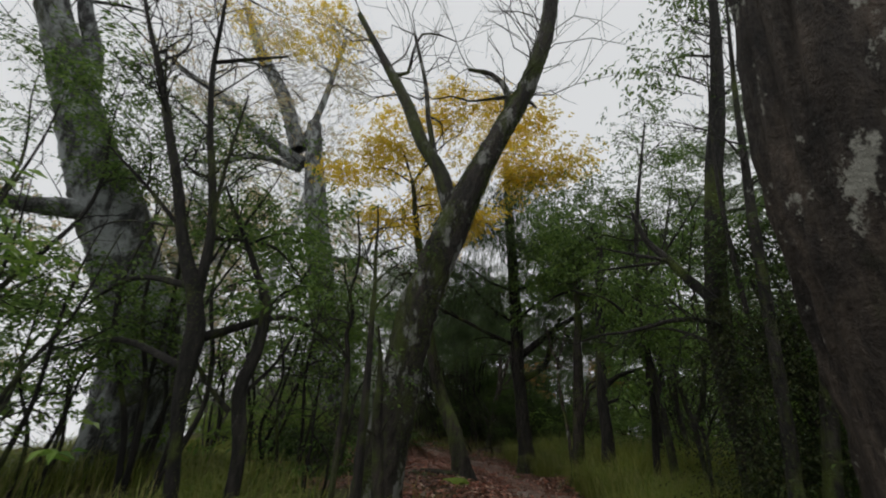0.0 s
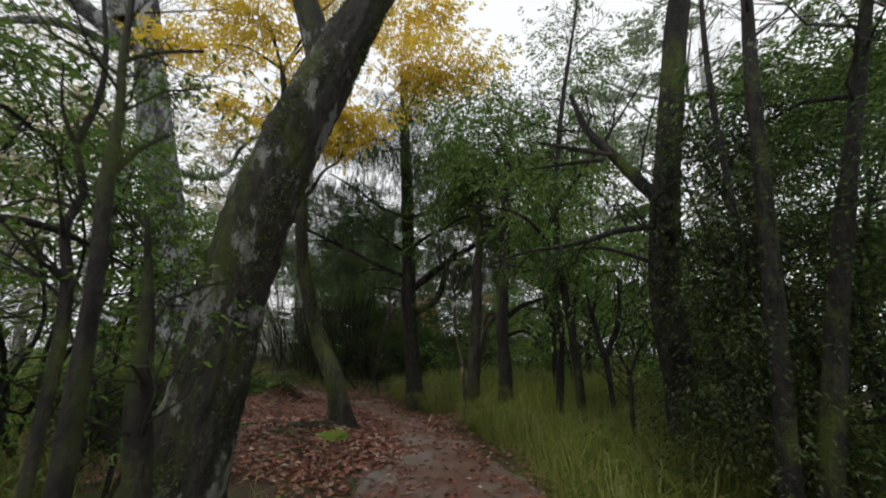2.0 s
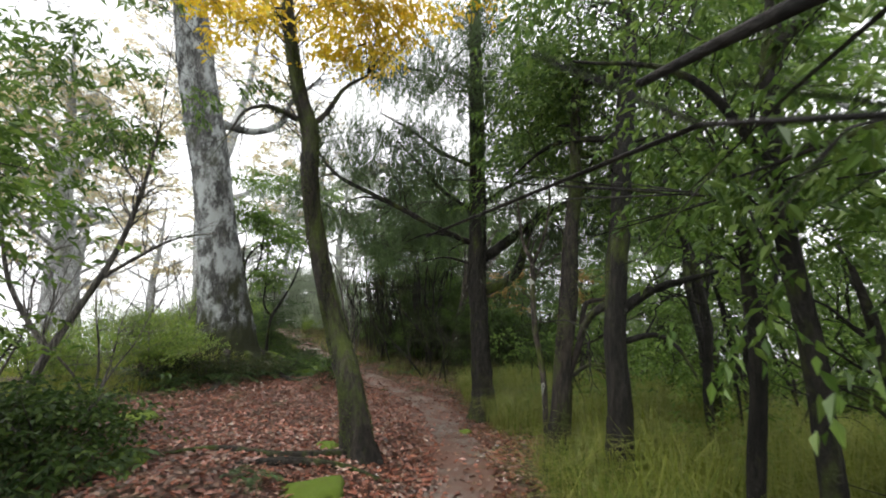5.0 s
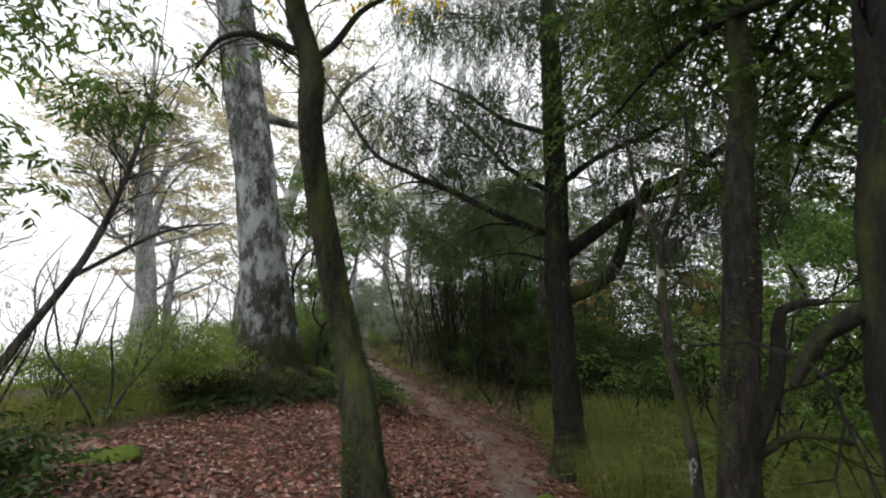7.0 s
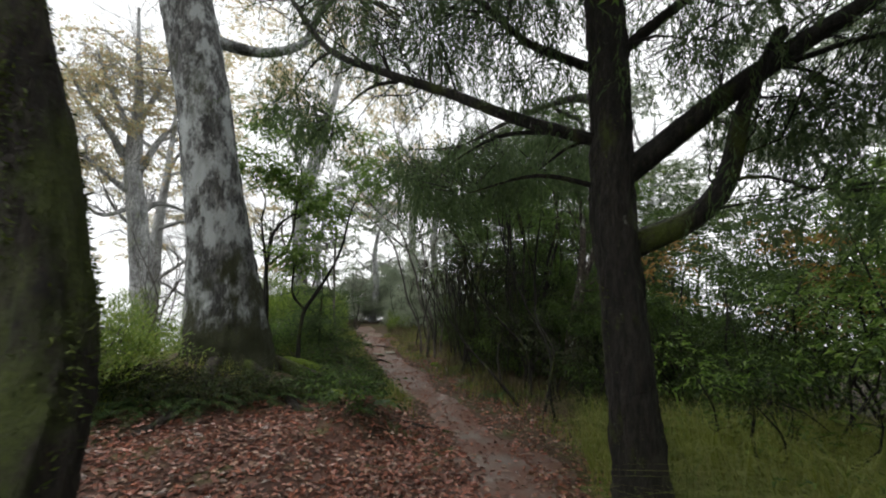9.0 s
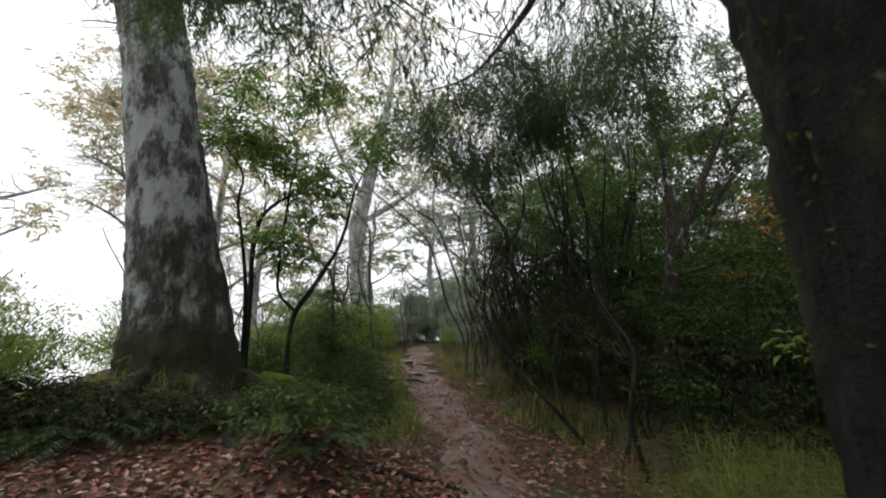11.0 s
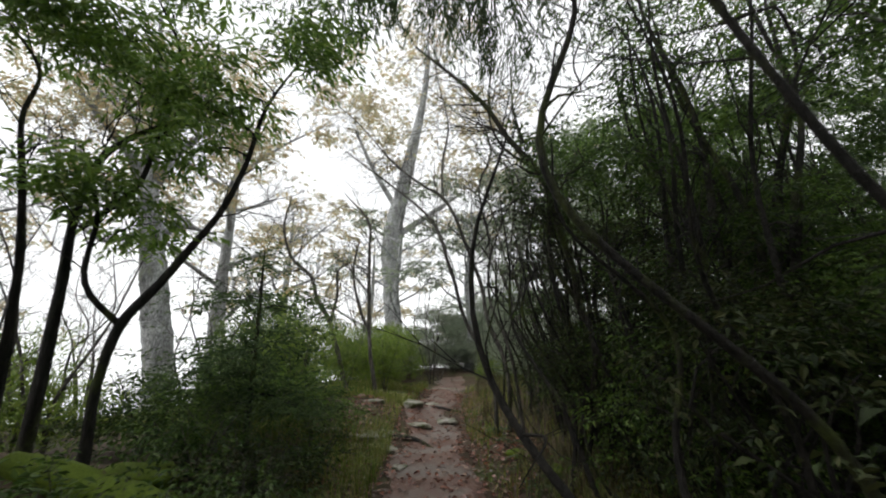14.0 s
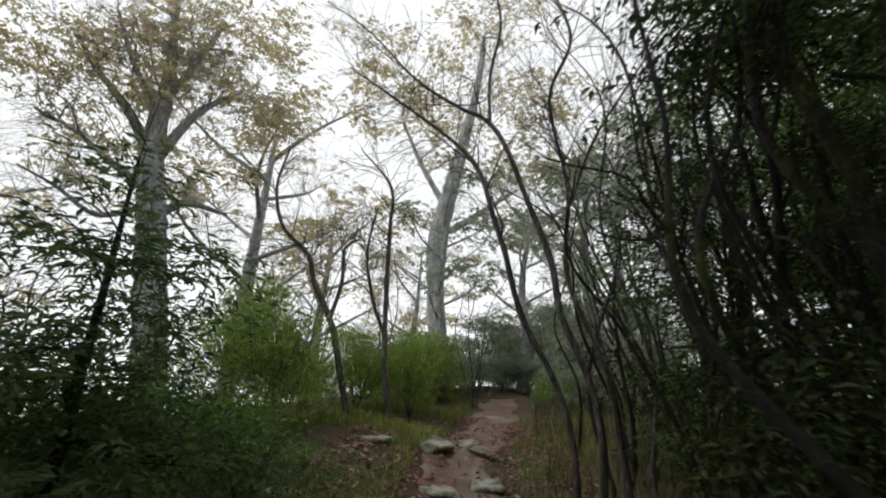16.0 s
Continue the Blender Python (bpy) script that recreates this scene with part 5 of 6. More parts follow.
for x, y, h, sp in [(-2.4, 6.9, 3.0, 1.0), (-3.6, 7.8, 3.2, 1.1), (-3.8, 5.0, 2.2, 0.8), (-5.6, 5.6, 2.4, 1.0), (-3.0, 3.2, 2.2, 0.8), (-5.0, 3.6, 3.2, 1.1)]:
    thicket_shrub(x, y, h, sp, LEAF_BRIGHT, "leafy evergreen shrub in tall grass", cover=0.65, low=0.15, group="shrubs at the start")
# the nearer low shrubs take the shade-dark leaf, the farther ones green
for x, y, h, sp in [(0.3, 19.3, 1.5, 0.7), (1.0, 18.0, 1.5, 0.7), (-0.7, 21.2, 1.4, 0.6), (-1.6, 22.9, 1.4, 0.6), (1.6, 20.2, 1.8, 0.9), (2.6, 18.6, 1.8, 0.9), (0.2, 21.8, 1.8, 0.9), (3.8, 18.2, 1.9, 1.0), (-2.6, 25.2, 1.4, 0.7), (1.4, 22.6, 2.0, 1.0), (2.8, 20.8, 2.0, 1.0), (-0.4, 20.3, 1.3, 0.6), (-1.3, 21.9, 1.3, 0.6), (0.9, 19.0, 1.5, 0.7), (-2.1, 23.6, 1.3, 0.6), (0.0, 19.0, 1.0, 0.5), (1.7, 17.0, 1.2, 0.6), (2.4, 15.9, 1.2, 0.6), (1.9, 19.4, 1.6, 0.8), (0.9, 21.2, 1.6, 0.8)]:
    thicket_shrub(x, y, h, sp, LEAF_SHADE if y < 18.8 else LEAF_GREEN, "low shrub at the path edge, nearer leaves brown-green and shade-dark", cover=1.3, low=0.1, stems=6, group="low thicket shrubs", size=(0.065, 0.026))
# the haze on these shrubs is in their pale leaf colour
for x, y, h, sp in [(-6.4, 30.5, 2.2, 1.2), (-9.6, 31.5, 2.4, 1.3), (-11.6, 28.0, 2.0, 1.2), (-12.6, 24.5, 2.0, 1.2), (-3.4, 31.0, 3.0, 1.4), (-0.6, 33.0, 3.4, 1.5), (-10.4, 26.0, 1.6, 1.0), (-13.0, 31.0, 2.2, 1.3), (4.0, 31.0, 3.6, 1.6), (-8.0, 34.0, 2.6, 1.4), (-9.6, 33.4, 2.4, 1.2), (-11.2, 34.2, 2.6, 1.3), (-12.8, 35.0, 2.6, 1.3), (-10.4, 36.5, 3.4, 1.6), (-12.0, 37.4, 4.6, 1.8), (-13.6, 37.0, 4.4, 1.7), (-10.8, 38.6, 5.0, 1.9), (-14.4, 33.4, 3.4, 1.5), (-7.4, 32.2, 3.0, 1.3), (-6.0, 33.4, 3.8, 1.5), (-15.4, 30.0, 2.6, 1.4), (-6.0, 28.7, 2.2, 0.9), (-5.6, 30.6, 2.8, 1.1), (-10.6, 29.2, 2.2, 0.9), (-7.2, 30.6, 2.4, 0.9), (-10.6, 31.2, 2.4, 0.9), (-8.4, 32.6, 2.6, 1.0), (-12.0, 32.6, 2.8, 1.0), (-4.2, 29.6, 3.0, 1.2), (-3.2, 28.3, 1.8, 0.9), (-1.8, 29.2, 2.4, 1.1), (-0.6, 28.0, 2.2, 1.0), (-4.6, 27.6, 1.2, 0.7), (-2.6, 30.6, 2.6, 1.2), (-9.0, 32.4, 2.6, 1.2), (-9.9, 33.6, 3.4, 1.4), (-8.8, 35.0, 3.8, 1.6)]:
    thicket_shrub(x, y, h, sp, LEAF_MIST, "shrub with leaves paled grey-green for fog haze", cover=1.6, low=0.1, group="shrubs in the fog")

for x, y, h, sp in [(2.8, 18.9, 2.2, 1.2), (1.5, 20.9, 3.2, 1.3), (3.2, 16.6, 1.9, 1.0), (0.2, 22.9, 3.2, 1.3), (4.2, 20.6, 3.2, 1.6), (3.0, 22.6, 3.0, 1.6), (2.2, 24.6, 3.0, 1.6), (5.2, 19.4, 2.4, 1.4)]:
    thicket_shrub(x, y, h, sp, LEAF_DEEP if y < 20 else LEAF_GREEN, "dense evergreen shrub closing the thicket, nearer ones shade-dark", cover=1.7, low=0.06, size=(0.07, 0.026), group="thicket shrubs", stems=5)

for x, y, h, sp in [(1.3, 19.5, 7.0, 1.2), (0.7, 21.6, 7.2, 1.4)]:
    thicket_shrub(x, y, h, sp, LEAF_GREEN, "tall dark evergreen tree above the thicket", cover=0.9, low=0.45, size=(0.07, 0.027), group="evergreens above the thicket", stems=5)

# evergreen trees whose crowns hang over the bank beside the path
for x, y, h, sp, low in [(4.4, 8.9, 7.0, 1.3, 0.45), (5.6, 5.4, 5.0, 1.2, 0.3), (5.6, 10.4, 7.0, 1.4, 0.5)]:
    thicket_shrub(x, y, h, sp, LEAF_GREEN, "dark evergreen tree with a spreading leafy crown", cover=1.0, low=low, size=(0.08, 0.03), group="evergreens on the bank")
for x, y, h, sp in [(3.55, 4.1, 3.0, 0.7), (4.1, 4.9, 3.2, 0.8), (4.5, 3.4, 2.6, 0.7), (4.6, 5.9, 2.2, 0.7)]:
    thicket_shrub(x, y, h, sp, LEAF_SHADE, "dense brown-green evergreen shrub darkened for deep shade", cover=1.5, low=0.12, size=(0.036, 0.015), group="shade shrubs")
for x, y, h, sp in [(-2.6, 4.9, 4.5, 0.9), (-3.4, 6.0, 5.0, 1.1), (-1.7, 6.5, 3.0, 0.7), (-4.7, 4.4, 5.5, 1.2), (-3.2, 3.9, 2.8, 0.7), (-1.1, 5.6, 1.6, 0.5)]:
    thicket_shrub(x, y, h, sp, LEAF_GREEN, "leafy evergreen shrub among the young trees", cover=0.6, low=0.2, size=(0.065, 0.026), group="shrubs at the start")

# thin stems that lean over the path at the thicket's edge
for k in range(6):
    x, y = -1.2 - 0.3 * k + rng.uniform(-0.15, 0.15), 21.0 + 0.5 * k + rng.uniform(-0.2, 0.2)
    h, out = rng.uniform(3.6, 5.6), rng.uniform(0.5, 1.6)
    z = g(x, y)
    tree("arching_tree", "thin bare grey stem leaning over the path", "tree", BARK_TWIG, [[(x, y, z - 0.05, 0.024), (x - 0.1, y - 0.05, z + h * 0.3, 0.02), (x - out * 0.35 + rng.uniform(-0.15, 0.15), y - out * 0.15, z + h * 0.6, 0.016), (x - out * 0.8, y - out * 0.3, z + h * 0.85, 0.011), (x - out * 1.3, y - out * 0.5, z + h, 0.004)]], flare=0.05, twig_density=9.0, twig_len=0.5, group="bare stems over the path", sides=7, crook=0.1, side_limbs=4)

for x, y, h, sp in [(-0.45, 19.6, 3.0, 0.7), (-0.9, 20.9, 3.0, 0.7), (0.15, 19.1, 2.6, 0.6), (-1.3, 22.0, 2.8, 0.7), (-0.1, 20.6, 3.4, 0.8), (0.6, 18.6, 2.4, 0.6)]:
    thicket_shrub(x, y, h, sp, LEAF_SHADE, "brown-green shrub with dense twigs, darkened for thicket shade", cover=1.4, low=0.1, stems=3, group="shade shrubs", size=(0.05, 0.02))

# bare dark stems along the thicket's edge
for k in range(18):
    y = 15.6 + 0.48 * k + rng.uniform(-0.15, 0.15)
    x = float(np.interp(y, TRACK[:, 1], TRACK[:, 0])) + rng.uniform(1.5, 2.6)
    h, z = rng.uniform(2.2, 4.2), g(x, y)
    sway = rng.normal(0, 0.22, (4, 2)) + [-0.12, -0.05]
    line = [(x, y, z - 0.05, 0.026)]
    for j in range(4):
        line.append((line[-1][0] + sway[j][0], line[-1][1] + sway[j][1], z + h * (j + 1) / 4, 0.021 - 0.0048 * j))
    tree("understorey_stem", "crooked dark bare stem at the thicket edge", "sapling", BARK_DARK, [line], flare=0.08, twig_density=8.0, twig_len=0.4, group="stems of the thicket edge", sides=7, crook=0.06, side_limbs=3)

# shrubs on the left of the path
tree("evergreen_shrub", "leggy evergreen shrub with large leaves and bare stems", "shrub", BARK_TWIG, [
    [(-3.25, 9.3, 0.2, 0.05), (-3.1, 9.5, 1.2, 0.042), (-2.85, 9.86, 2.3, 0.034), (-2.7, 10.0, 3.2, 0.026), (-2.65, 10.1, 4.2, 0.012)],
    [(-3.1, 9.5, 1.2, 0.03), (-3.5, 9.3, 2.0, 0.024), (-3.7, 9.2, 3.0, 0.012)],
    [(-2.9, 9.8, 2.1, 0.024), (-2.4, 10.3, 2.7, 0.018), (-2.0, 10.7, 2.9, 0.008)],
], LEAF_GREEN, [(-3.09, 9.55, 4.29, 0.89, 0.66), (-2.71, 10.05, 3.96, 0.64, 0.39), (-3.14, 9.48, 2.96, 0.39, 0.44), (-3.2, 9.6, 5.1, 0.9, 0.5), (-2.5, 10.1, 4.8, 0.6, 0.35), (-3.9, 9.2, 4.6, 0.7, 0.4), (-2.5, 9.9, 5.7, 0.9, 0.4), (-1.9, 10.4, 5.2, 0.5, 0.3), (-3.7, 9.2, 3.4, 0.5, 0.3)], cover=0.75, gaps=0.35, size=(0.13, 0.042), droop=0.45, flare=0.15, twig_density=9.0, twig_len=0.55)


def bare_shrub(x, y, h, label="leafless grey shrub with crooked twigs", n=4):
    limbs = []
    z = g(x, y)
    for k in range(n):
        a = rng.uniform(0, 6.28)
        p = np.array([x + 0.06 * math.cos(a), y + 0.06 * math.sin(a), z - 0.05])
        line = [(*p, 0.022)]
        for s in range(4):
            p = p + np.array([0.16 * math.cos(a), 0.16 * math.sin(a), h / 4]) + rng.normal(0, 0.12, 3)
            line.append((*p, 0.018 - 0.004 * s))
        limbs.append(line)
    return tree("bare_shrub", label, "shrub", BARK_TWIG, limbs, flare=0.05, twig_density=11.0, twig_len=0.45, group="bare shrubs on the slope", sides=7, crook=0.09, side_limbs=2)


for x, y, h in [(-4.2, 11.6, 2.2), (-5.4, 11.0, 2.6), (-6.4, 12.6, 2.8), (-5.6, 9.6, 2.2), (-6.6, 15.6, 2.8), (-5.6, 16.6, 2.6), (-7.2, 19.0, 3.0), (-4.6, 7.6, 2.4), (-7.6, 21.6, 3.4), (-8.6, 24.2, 3.6), (-7.4, 26.6, 3.6), (-9.4, 18.0, 3.0)]:
    bare_shrub(x, y, h)


def bush(x, y, h, r, leaf, label, cover=1.1, size=(0.06, 0.024), droop=0.2):
    z = g(x, y)
    limbs = []
    for k in range(5):
        a = k * 1.26 + rng.uniform(-0.3, 0.3)
        limbs.append([(x, y, z - 0.05, 0.014), (x + 0.25 * r * math.cos(a), y + 0.25 * r * math.sin(a), z + 0.4 * h, 0.01), (x + 0.6 * r * math.cos(a), y + 0.6 * r * math.sin(a), z + 0.85 * h, 0.004)])
    clumps = [(x + r * 0.55 * math.cos(k * 1.05), y + r * 0.55 * math.sin(k * 1.05), z + h * rng.uniform(0.3, 0.7), r * 0.55, h * 0.3) for k in range(6)] + [(x, y, z + h * 0.75, r * 0.6, h * 0.28)]
    return tree("bush", label, "bush", BARK_TWIG, limbs, leaf, clumps, cover=cover, gaps=0.25, size=size, droop=droop, flare=0.05, twig_density=3.0, twig_len=0.25, sides=6, group="bushes left of the path")


for x, y, h, r in [(-4.7, 18.2, 1.3, 0.9), (-5.2, 17.4, 1.1, 0.8), (-4.3, 19.2, 0.8, 0.6), (-3.2, 17.0, 0.6, 0.5), (-6.4, 19.2, 1.1, 1.0), (-2.9, 18.0, 0.5, 0.5)]:
    bush(x, y, h, r, LEAF_DEEP if (x + y) % 0.7 > 0.3 else LEAF_GREEN, "low leafy green bush in the undergrowth")
# dark plants whose colour also holds the shade round the beech foot
for x, y, h, r in [(-2.55, 14.2, 0.4, 0.42), (-2.9, 13.6, 0.42, 0.45), (-3.4, 13.3, 0.45, 0.45), (-2.2, 14.9, 0.4, 0.4), (-2.2, 15.7, 0.45, 0.45), (-4.2, 13.2, 0.45, 0.5), (-1.7, 16.2, 0.4, 0.4), (-2.1, 16.8, 0.45, 0.45), (-2.7, 17.2, 0.5, 0.5), (-1.5, 15.4, 0.3, 0.35)]:
    bush(x, y, h, r, LEAF_SHADE if x < -2.4 else LEAF_DEEP, "low dark leafy plants at the beech foot, shade in their colour", 1.7, (0.06, 0.026))
bush(-2.0, 8.45, 0.75, 0.7, LEAF_DEEP, "dark ivy-clad stump mound with glossy leaves", 2.2, (0.075, 0.045))
bush(-0.95, 14.15, 0.26, 0.34, LEAF_DEEP, "mossy stump mound covered in dark leaves and ferns", 2.4, (0.075, 0.04))
bush(-2.6, 8.9, 0.6, 0.6, LEAF_DEEP, "dark ivy-clad stump mound with glossy leaves", 2.0, (0.075, 0.045))
for x, y, h, r in [(-5.9, 20.2, 1.7, 0.8), (-6.8, 23.6, 1.7, 0.9), (-7.6, 20.6, 1.6, 1.0), (-8.2, 25.8, 1.8, 1.1), (-4.5, 12.9, 1.0, 0.9), (-5.4, 12.2, 1.1, 1.0), (-6.4, 13.6, 1.2, 1.0), (-9.6, 22.0, 1.6, 1.1), (-7.0, 22.3, 1.2, 0.8), (-9.2, 24.4, 1.6, 1.1), (-7.9, 27.8, 1.5, 1.1), (-10.2, 27.6, 1.7, 1.2), (-5.9, 27.2, 1.2, 0.8), (-11.2, 24.0, 1.6, 1.2), (-6.0, 16.4, 1.2, 0.9), (-7.4, 16.6, 1.3, 1.1), (-7.2, 11.6, 1.2, 1.1)]:
    bush(x + rng.uniform(-0.3, 0.3), y + rng.uniform(-0.3, 0.3), h * rng.uniform(0.7, 1.35), r * rng.uniform(0.7, 1.1), FEATHER, "feathery light yellow-green bush", 1.35, (0.085, 0.016), -0.7)
# crest bushes, mist put into the leaf colour
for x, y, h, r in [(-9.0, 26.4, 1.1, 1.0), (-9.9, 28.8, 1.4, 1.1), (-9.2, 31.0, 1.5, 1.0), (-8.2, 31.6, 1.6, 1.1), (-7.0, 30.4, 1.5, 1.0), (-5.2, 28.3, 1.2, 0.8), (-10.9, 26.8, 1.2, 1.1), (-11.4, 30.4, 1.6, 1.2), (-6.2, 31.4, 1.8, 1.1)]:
    bush(x, y, h, r, LEAF_MIST, "low crest bush with leaves paled grey-green for haze", 1.4, (0.075, 0.03))
YX, YY = -3.9, 17.9
tree("yew_bush", "small dark layered conifer bush", "bush", BARK_DARK, [[(YX, YY, 0.1, 0.04), (YX, YY, 1.2, 0.03), (YX - 0.02, YY - 0.02, 2.6, 0.01)]], LEAF_DARK, [(YX, YY, 2.4, 0.25, 0.12), (YX - 0.3, YY - 0.2, 2.0, 0.42, 0.15), (YX + 0.3, YY + 0.2, 1.9, 0.45, 0.15), (YX - 0.1, YY + 0.2, 1.6, 0.6, 0.17), (YX + 0.2, YY - 0.3, 1.35, 0.65, 0.17), (YX - 0.35, YY, 1.1, 0.7, 0.17), (YX + 0.3, YY + 0.2, 0.85, 0.7, 0.17)], cover=3.0, gaps=0.0, size=(0.08, 0.024), droop=0.1, flare=0.1)


# ---- far trees, fog haze put into bark and leaf colours ----
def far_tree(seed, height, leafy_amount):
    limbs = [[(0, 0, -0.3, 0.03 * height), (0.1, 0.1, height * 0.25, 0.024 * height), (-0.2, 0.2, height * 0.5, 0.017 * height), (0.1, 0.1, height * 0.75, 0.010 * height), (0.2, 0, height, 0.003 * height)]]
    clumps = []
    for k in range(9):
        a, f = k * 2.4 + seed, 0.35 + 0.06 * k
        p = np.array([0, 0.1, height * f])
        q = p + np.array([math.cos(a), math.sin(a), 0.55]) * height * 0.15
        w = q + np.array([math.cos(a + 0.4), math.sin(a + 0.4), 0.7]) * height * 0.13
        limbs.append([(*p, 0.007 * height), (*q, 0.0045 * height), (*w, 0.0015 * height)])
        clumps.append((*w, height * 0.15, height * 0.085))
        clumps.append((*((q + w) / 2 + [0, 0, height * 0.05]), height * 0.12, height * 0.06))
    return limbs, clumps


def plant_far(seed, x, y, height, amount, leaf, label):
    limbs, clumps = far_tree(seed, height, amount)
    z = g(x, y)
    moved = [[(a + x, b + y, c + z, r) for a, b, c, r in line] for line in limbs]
    return tree("beech_tree", label, "tree", BARK_HAZE, moved, leaf, [(a + x, b + y, c + z, p, q) for a, b, c, p, q in clumps], cover=amount, size=(0.17, 0.085), gaps=0.4, flare=1.0, twig_density=5.0, twig_len=0.085 * height, group="trees in the fog", sides=10, side_limbs=5)


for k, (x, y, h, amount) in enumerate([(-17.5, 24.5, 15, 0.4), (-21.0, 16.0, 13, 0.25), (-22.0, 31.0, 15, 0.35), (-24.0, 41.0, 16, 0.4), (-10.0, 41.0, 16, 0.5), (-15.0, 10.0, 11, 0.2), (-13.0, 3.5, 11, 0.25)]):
    plant_far(k, x, y, h, amount, LEAF_TAN, "tree with thin autumn leaves, paled for fog haze")
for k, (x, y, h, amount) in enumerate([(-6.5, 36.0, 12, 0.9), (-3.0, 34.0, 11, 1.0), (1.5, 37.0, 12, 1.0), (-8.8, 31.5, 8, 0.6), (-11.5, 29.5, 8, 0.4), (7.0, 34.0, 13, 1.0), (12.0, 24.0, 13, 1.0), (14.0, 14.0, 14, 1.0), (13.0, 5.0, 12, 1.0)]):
    plant_far(k + 20, x, y, h, amount, LEAF_MIST, "tree with bark and leaves paled for fog haze")


# ---- ground cover ----
def scatter(n, x0, x1, y0, y1, keep):
    x, y = rng.uniform(x0, x1, n), rng.uniform(y0, y1, n)
    ok = keep(x, y)
    x, y = x[ok], y[ok]
    return np.column_stack([x, y, ground_at(x, y)])


def in_clearing(x, y, grow=1.0):
    return ((x + 0.7) / (3.0 * grow)) ** 2 + ((y - 10.7) / (4.1 * grow)) ** 2 < 1


def grass(p, length, width, lean=0.5):
    """Bent blades in two pieces, growing from the points p."""
    s = Shape()
    n = len(p)
    a = rng.uniform(0, 6.283, n)
    out = np.column_stack([np.cos(a), np.sin(a), np.zeros(n)])
    side = np.column_stack([-np.sin(a), np.cos(a), np.zeros(n)])
    ln = (length * rng.uniform(0.5, 1.3, n))[:, None]
    l2 = lean * rng.uniform(0.2, 1.3, n)[:, None]
    w = (width * rng.uniform(0.7, 1.2, n))[:, None]
    mid = p + out * ln * l2 * 0.25 + [0, 0, 1] * ln * 0.6
    tip = p + out * ln * l2 + [0, 0, 1] * ln * (1 - 0.35 * l2)
    v = np.stack([p - side * w / 2 - [0, 0, 0.02], p + side * w / 2 - [0, 0, 0.02], mid + side * w * 0.4, mid - side * w * 0.4, tip + side * w * 0.06, tip - side * w * 0.06], 1)
    f = np.array([[0, 1, 2, 3], [3, 2, 4, 5]])
    s.add(v, (np.arange(n)[:, None, None] * 6 + f[None]).reshape(-1, 4))
    return s


def clumpy(x, y, k=1.0):
    return np.sin(2.3 * k * x + 1.1 * y) + np.sin(1.9 * k * y - 0.7 * x) + rng.uniform(-1.2, 1.2, len(x)) > 0


right_bank = scatter(120000, 2.0, 7.5, 3.5, 15.5, lambda x, y: (off_track(x, y) > 0.75) & clumpy(x, y))
tagged(part("grass", grass(right_bank, 0.58, 0.0065, 1.25), GRASS, smooth=False), "tall olive green grass along the path bank", "grass", kind="stuff")
right_tall = scatter(30000, 2.9, 6.8, 7.5, 14.6, lambda x, y: (off_track(x, y) > 1.2) & clumpy(x, y, 1.6))
tagged(part("grass", grass(right_tall, 0.85, 0.008, 1.35), GRASS_LIGHT, smooth=False), "tall pale green arching grass in the undergrowth", "grass", kind="stuff")
left_start = scatter(42000, -6.0, 0.2, 0.8, 8.4, lambda x, y: (off_track(x, y) > 0.8) & ~in_clearing(x, y, 1.05) & (y < 6.8 - 0.5 * (x + 2.5)) & clumpy(x, y))
tagged(part("grass", grass(left_start, 0.45, 0.010, 1.0), GRASS, smooth=False), "tall olive green grass under the young trees", "grass", kind="stuff")
left_mid = scatter(34000, -8.5, -2.2, 8.0, 15.0, lambda x, y: (off_track(x, y) > 0.9) & ~in_clearing(x, y, 1.12) & clumpy(x, y))
tagged(part("grass", grass(left_mid, 0.26, 0.008, 0.9), GRASS_LIGHT, smooth=False), "light yellow-green grass on the bright slope", "grass", kind="stuff")
left_far = scatter(90000, -8.5, 0.0, 15.2, 27.0, lambda x, y: (off_track(x, y) > 0.55) & ((off_track(x, y) < 1.3) | (y > 18)) & (x < np.interp(y, TRACK[:, 1], TRACK[:, 0])) & clumpy(x, y))
tagged(part("grass", grass(left_far, 0.22, 0.010, 0.8), GRASS, smooth=False), "low grass and moss along the stony path", "grass", kind="stuff")
right_far = scatter(44000, -6.0, 2.6, 14.0, 30.0, lambda x, y: (off_track(x, y) > np.where(y < 17, 1.05, 0.6)) & (off_track(x, y) < 2.4) & (x > np.interp(y, TRACK[:, 1], TRACK[:, 0])) & clumpy(x, y, 1.4))
tagged(part("grass", grass(right_far, 0.20, 0.010, 0.8), GRASS, smooth=False), "thin yellowing grass at the thicket edge", "grass", kind="stuff")

edge_dry = scatter(34000, -6.5, 3.2, 13.5, 28.0, lambda x, y: (off_track(x, y) > np.where(y < 17, 1.3, 0.95)) & (off_track(x, y) < 2.6) & (x > np.interp(y, TRACK[:, 1], TRACK[:, 0])) & clumpy(x, y, 1.2))
tagged(part("grass", grass(edge_dry, 0.42, 0.010, 1.2), GRASS_DRY, smooth=False), "brown dead grass under the thicket edge", "grass", kind="stuff")

fallen = np.vstack([scatter(30000, -4.2, 2.6, 6.0, 15.4, lambda x, y: in_clearing(x, y, 1.08) & (off_track(x, y) > 0.3)), scatter(60000, -6.5, 3.0, 3.0, 25.0, lambda x, y: (off_track(x, y) < 1.5) & (rng.uniform(0, 1, len(x)) < 0.22 + 0.8 * off_track(x, y)))])
litter = Shape()
turn = rng.uniform(0, 6.283, len(fallen))
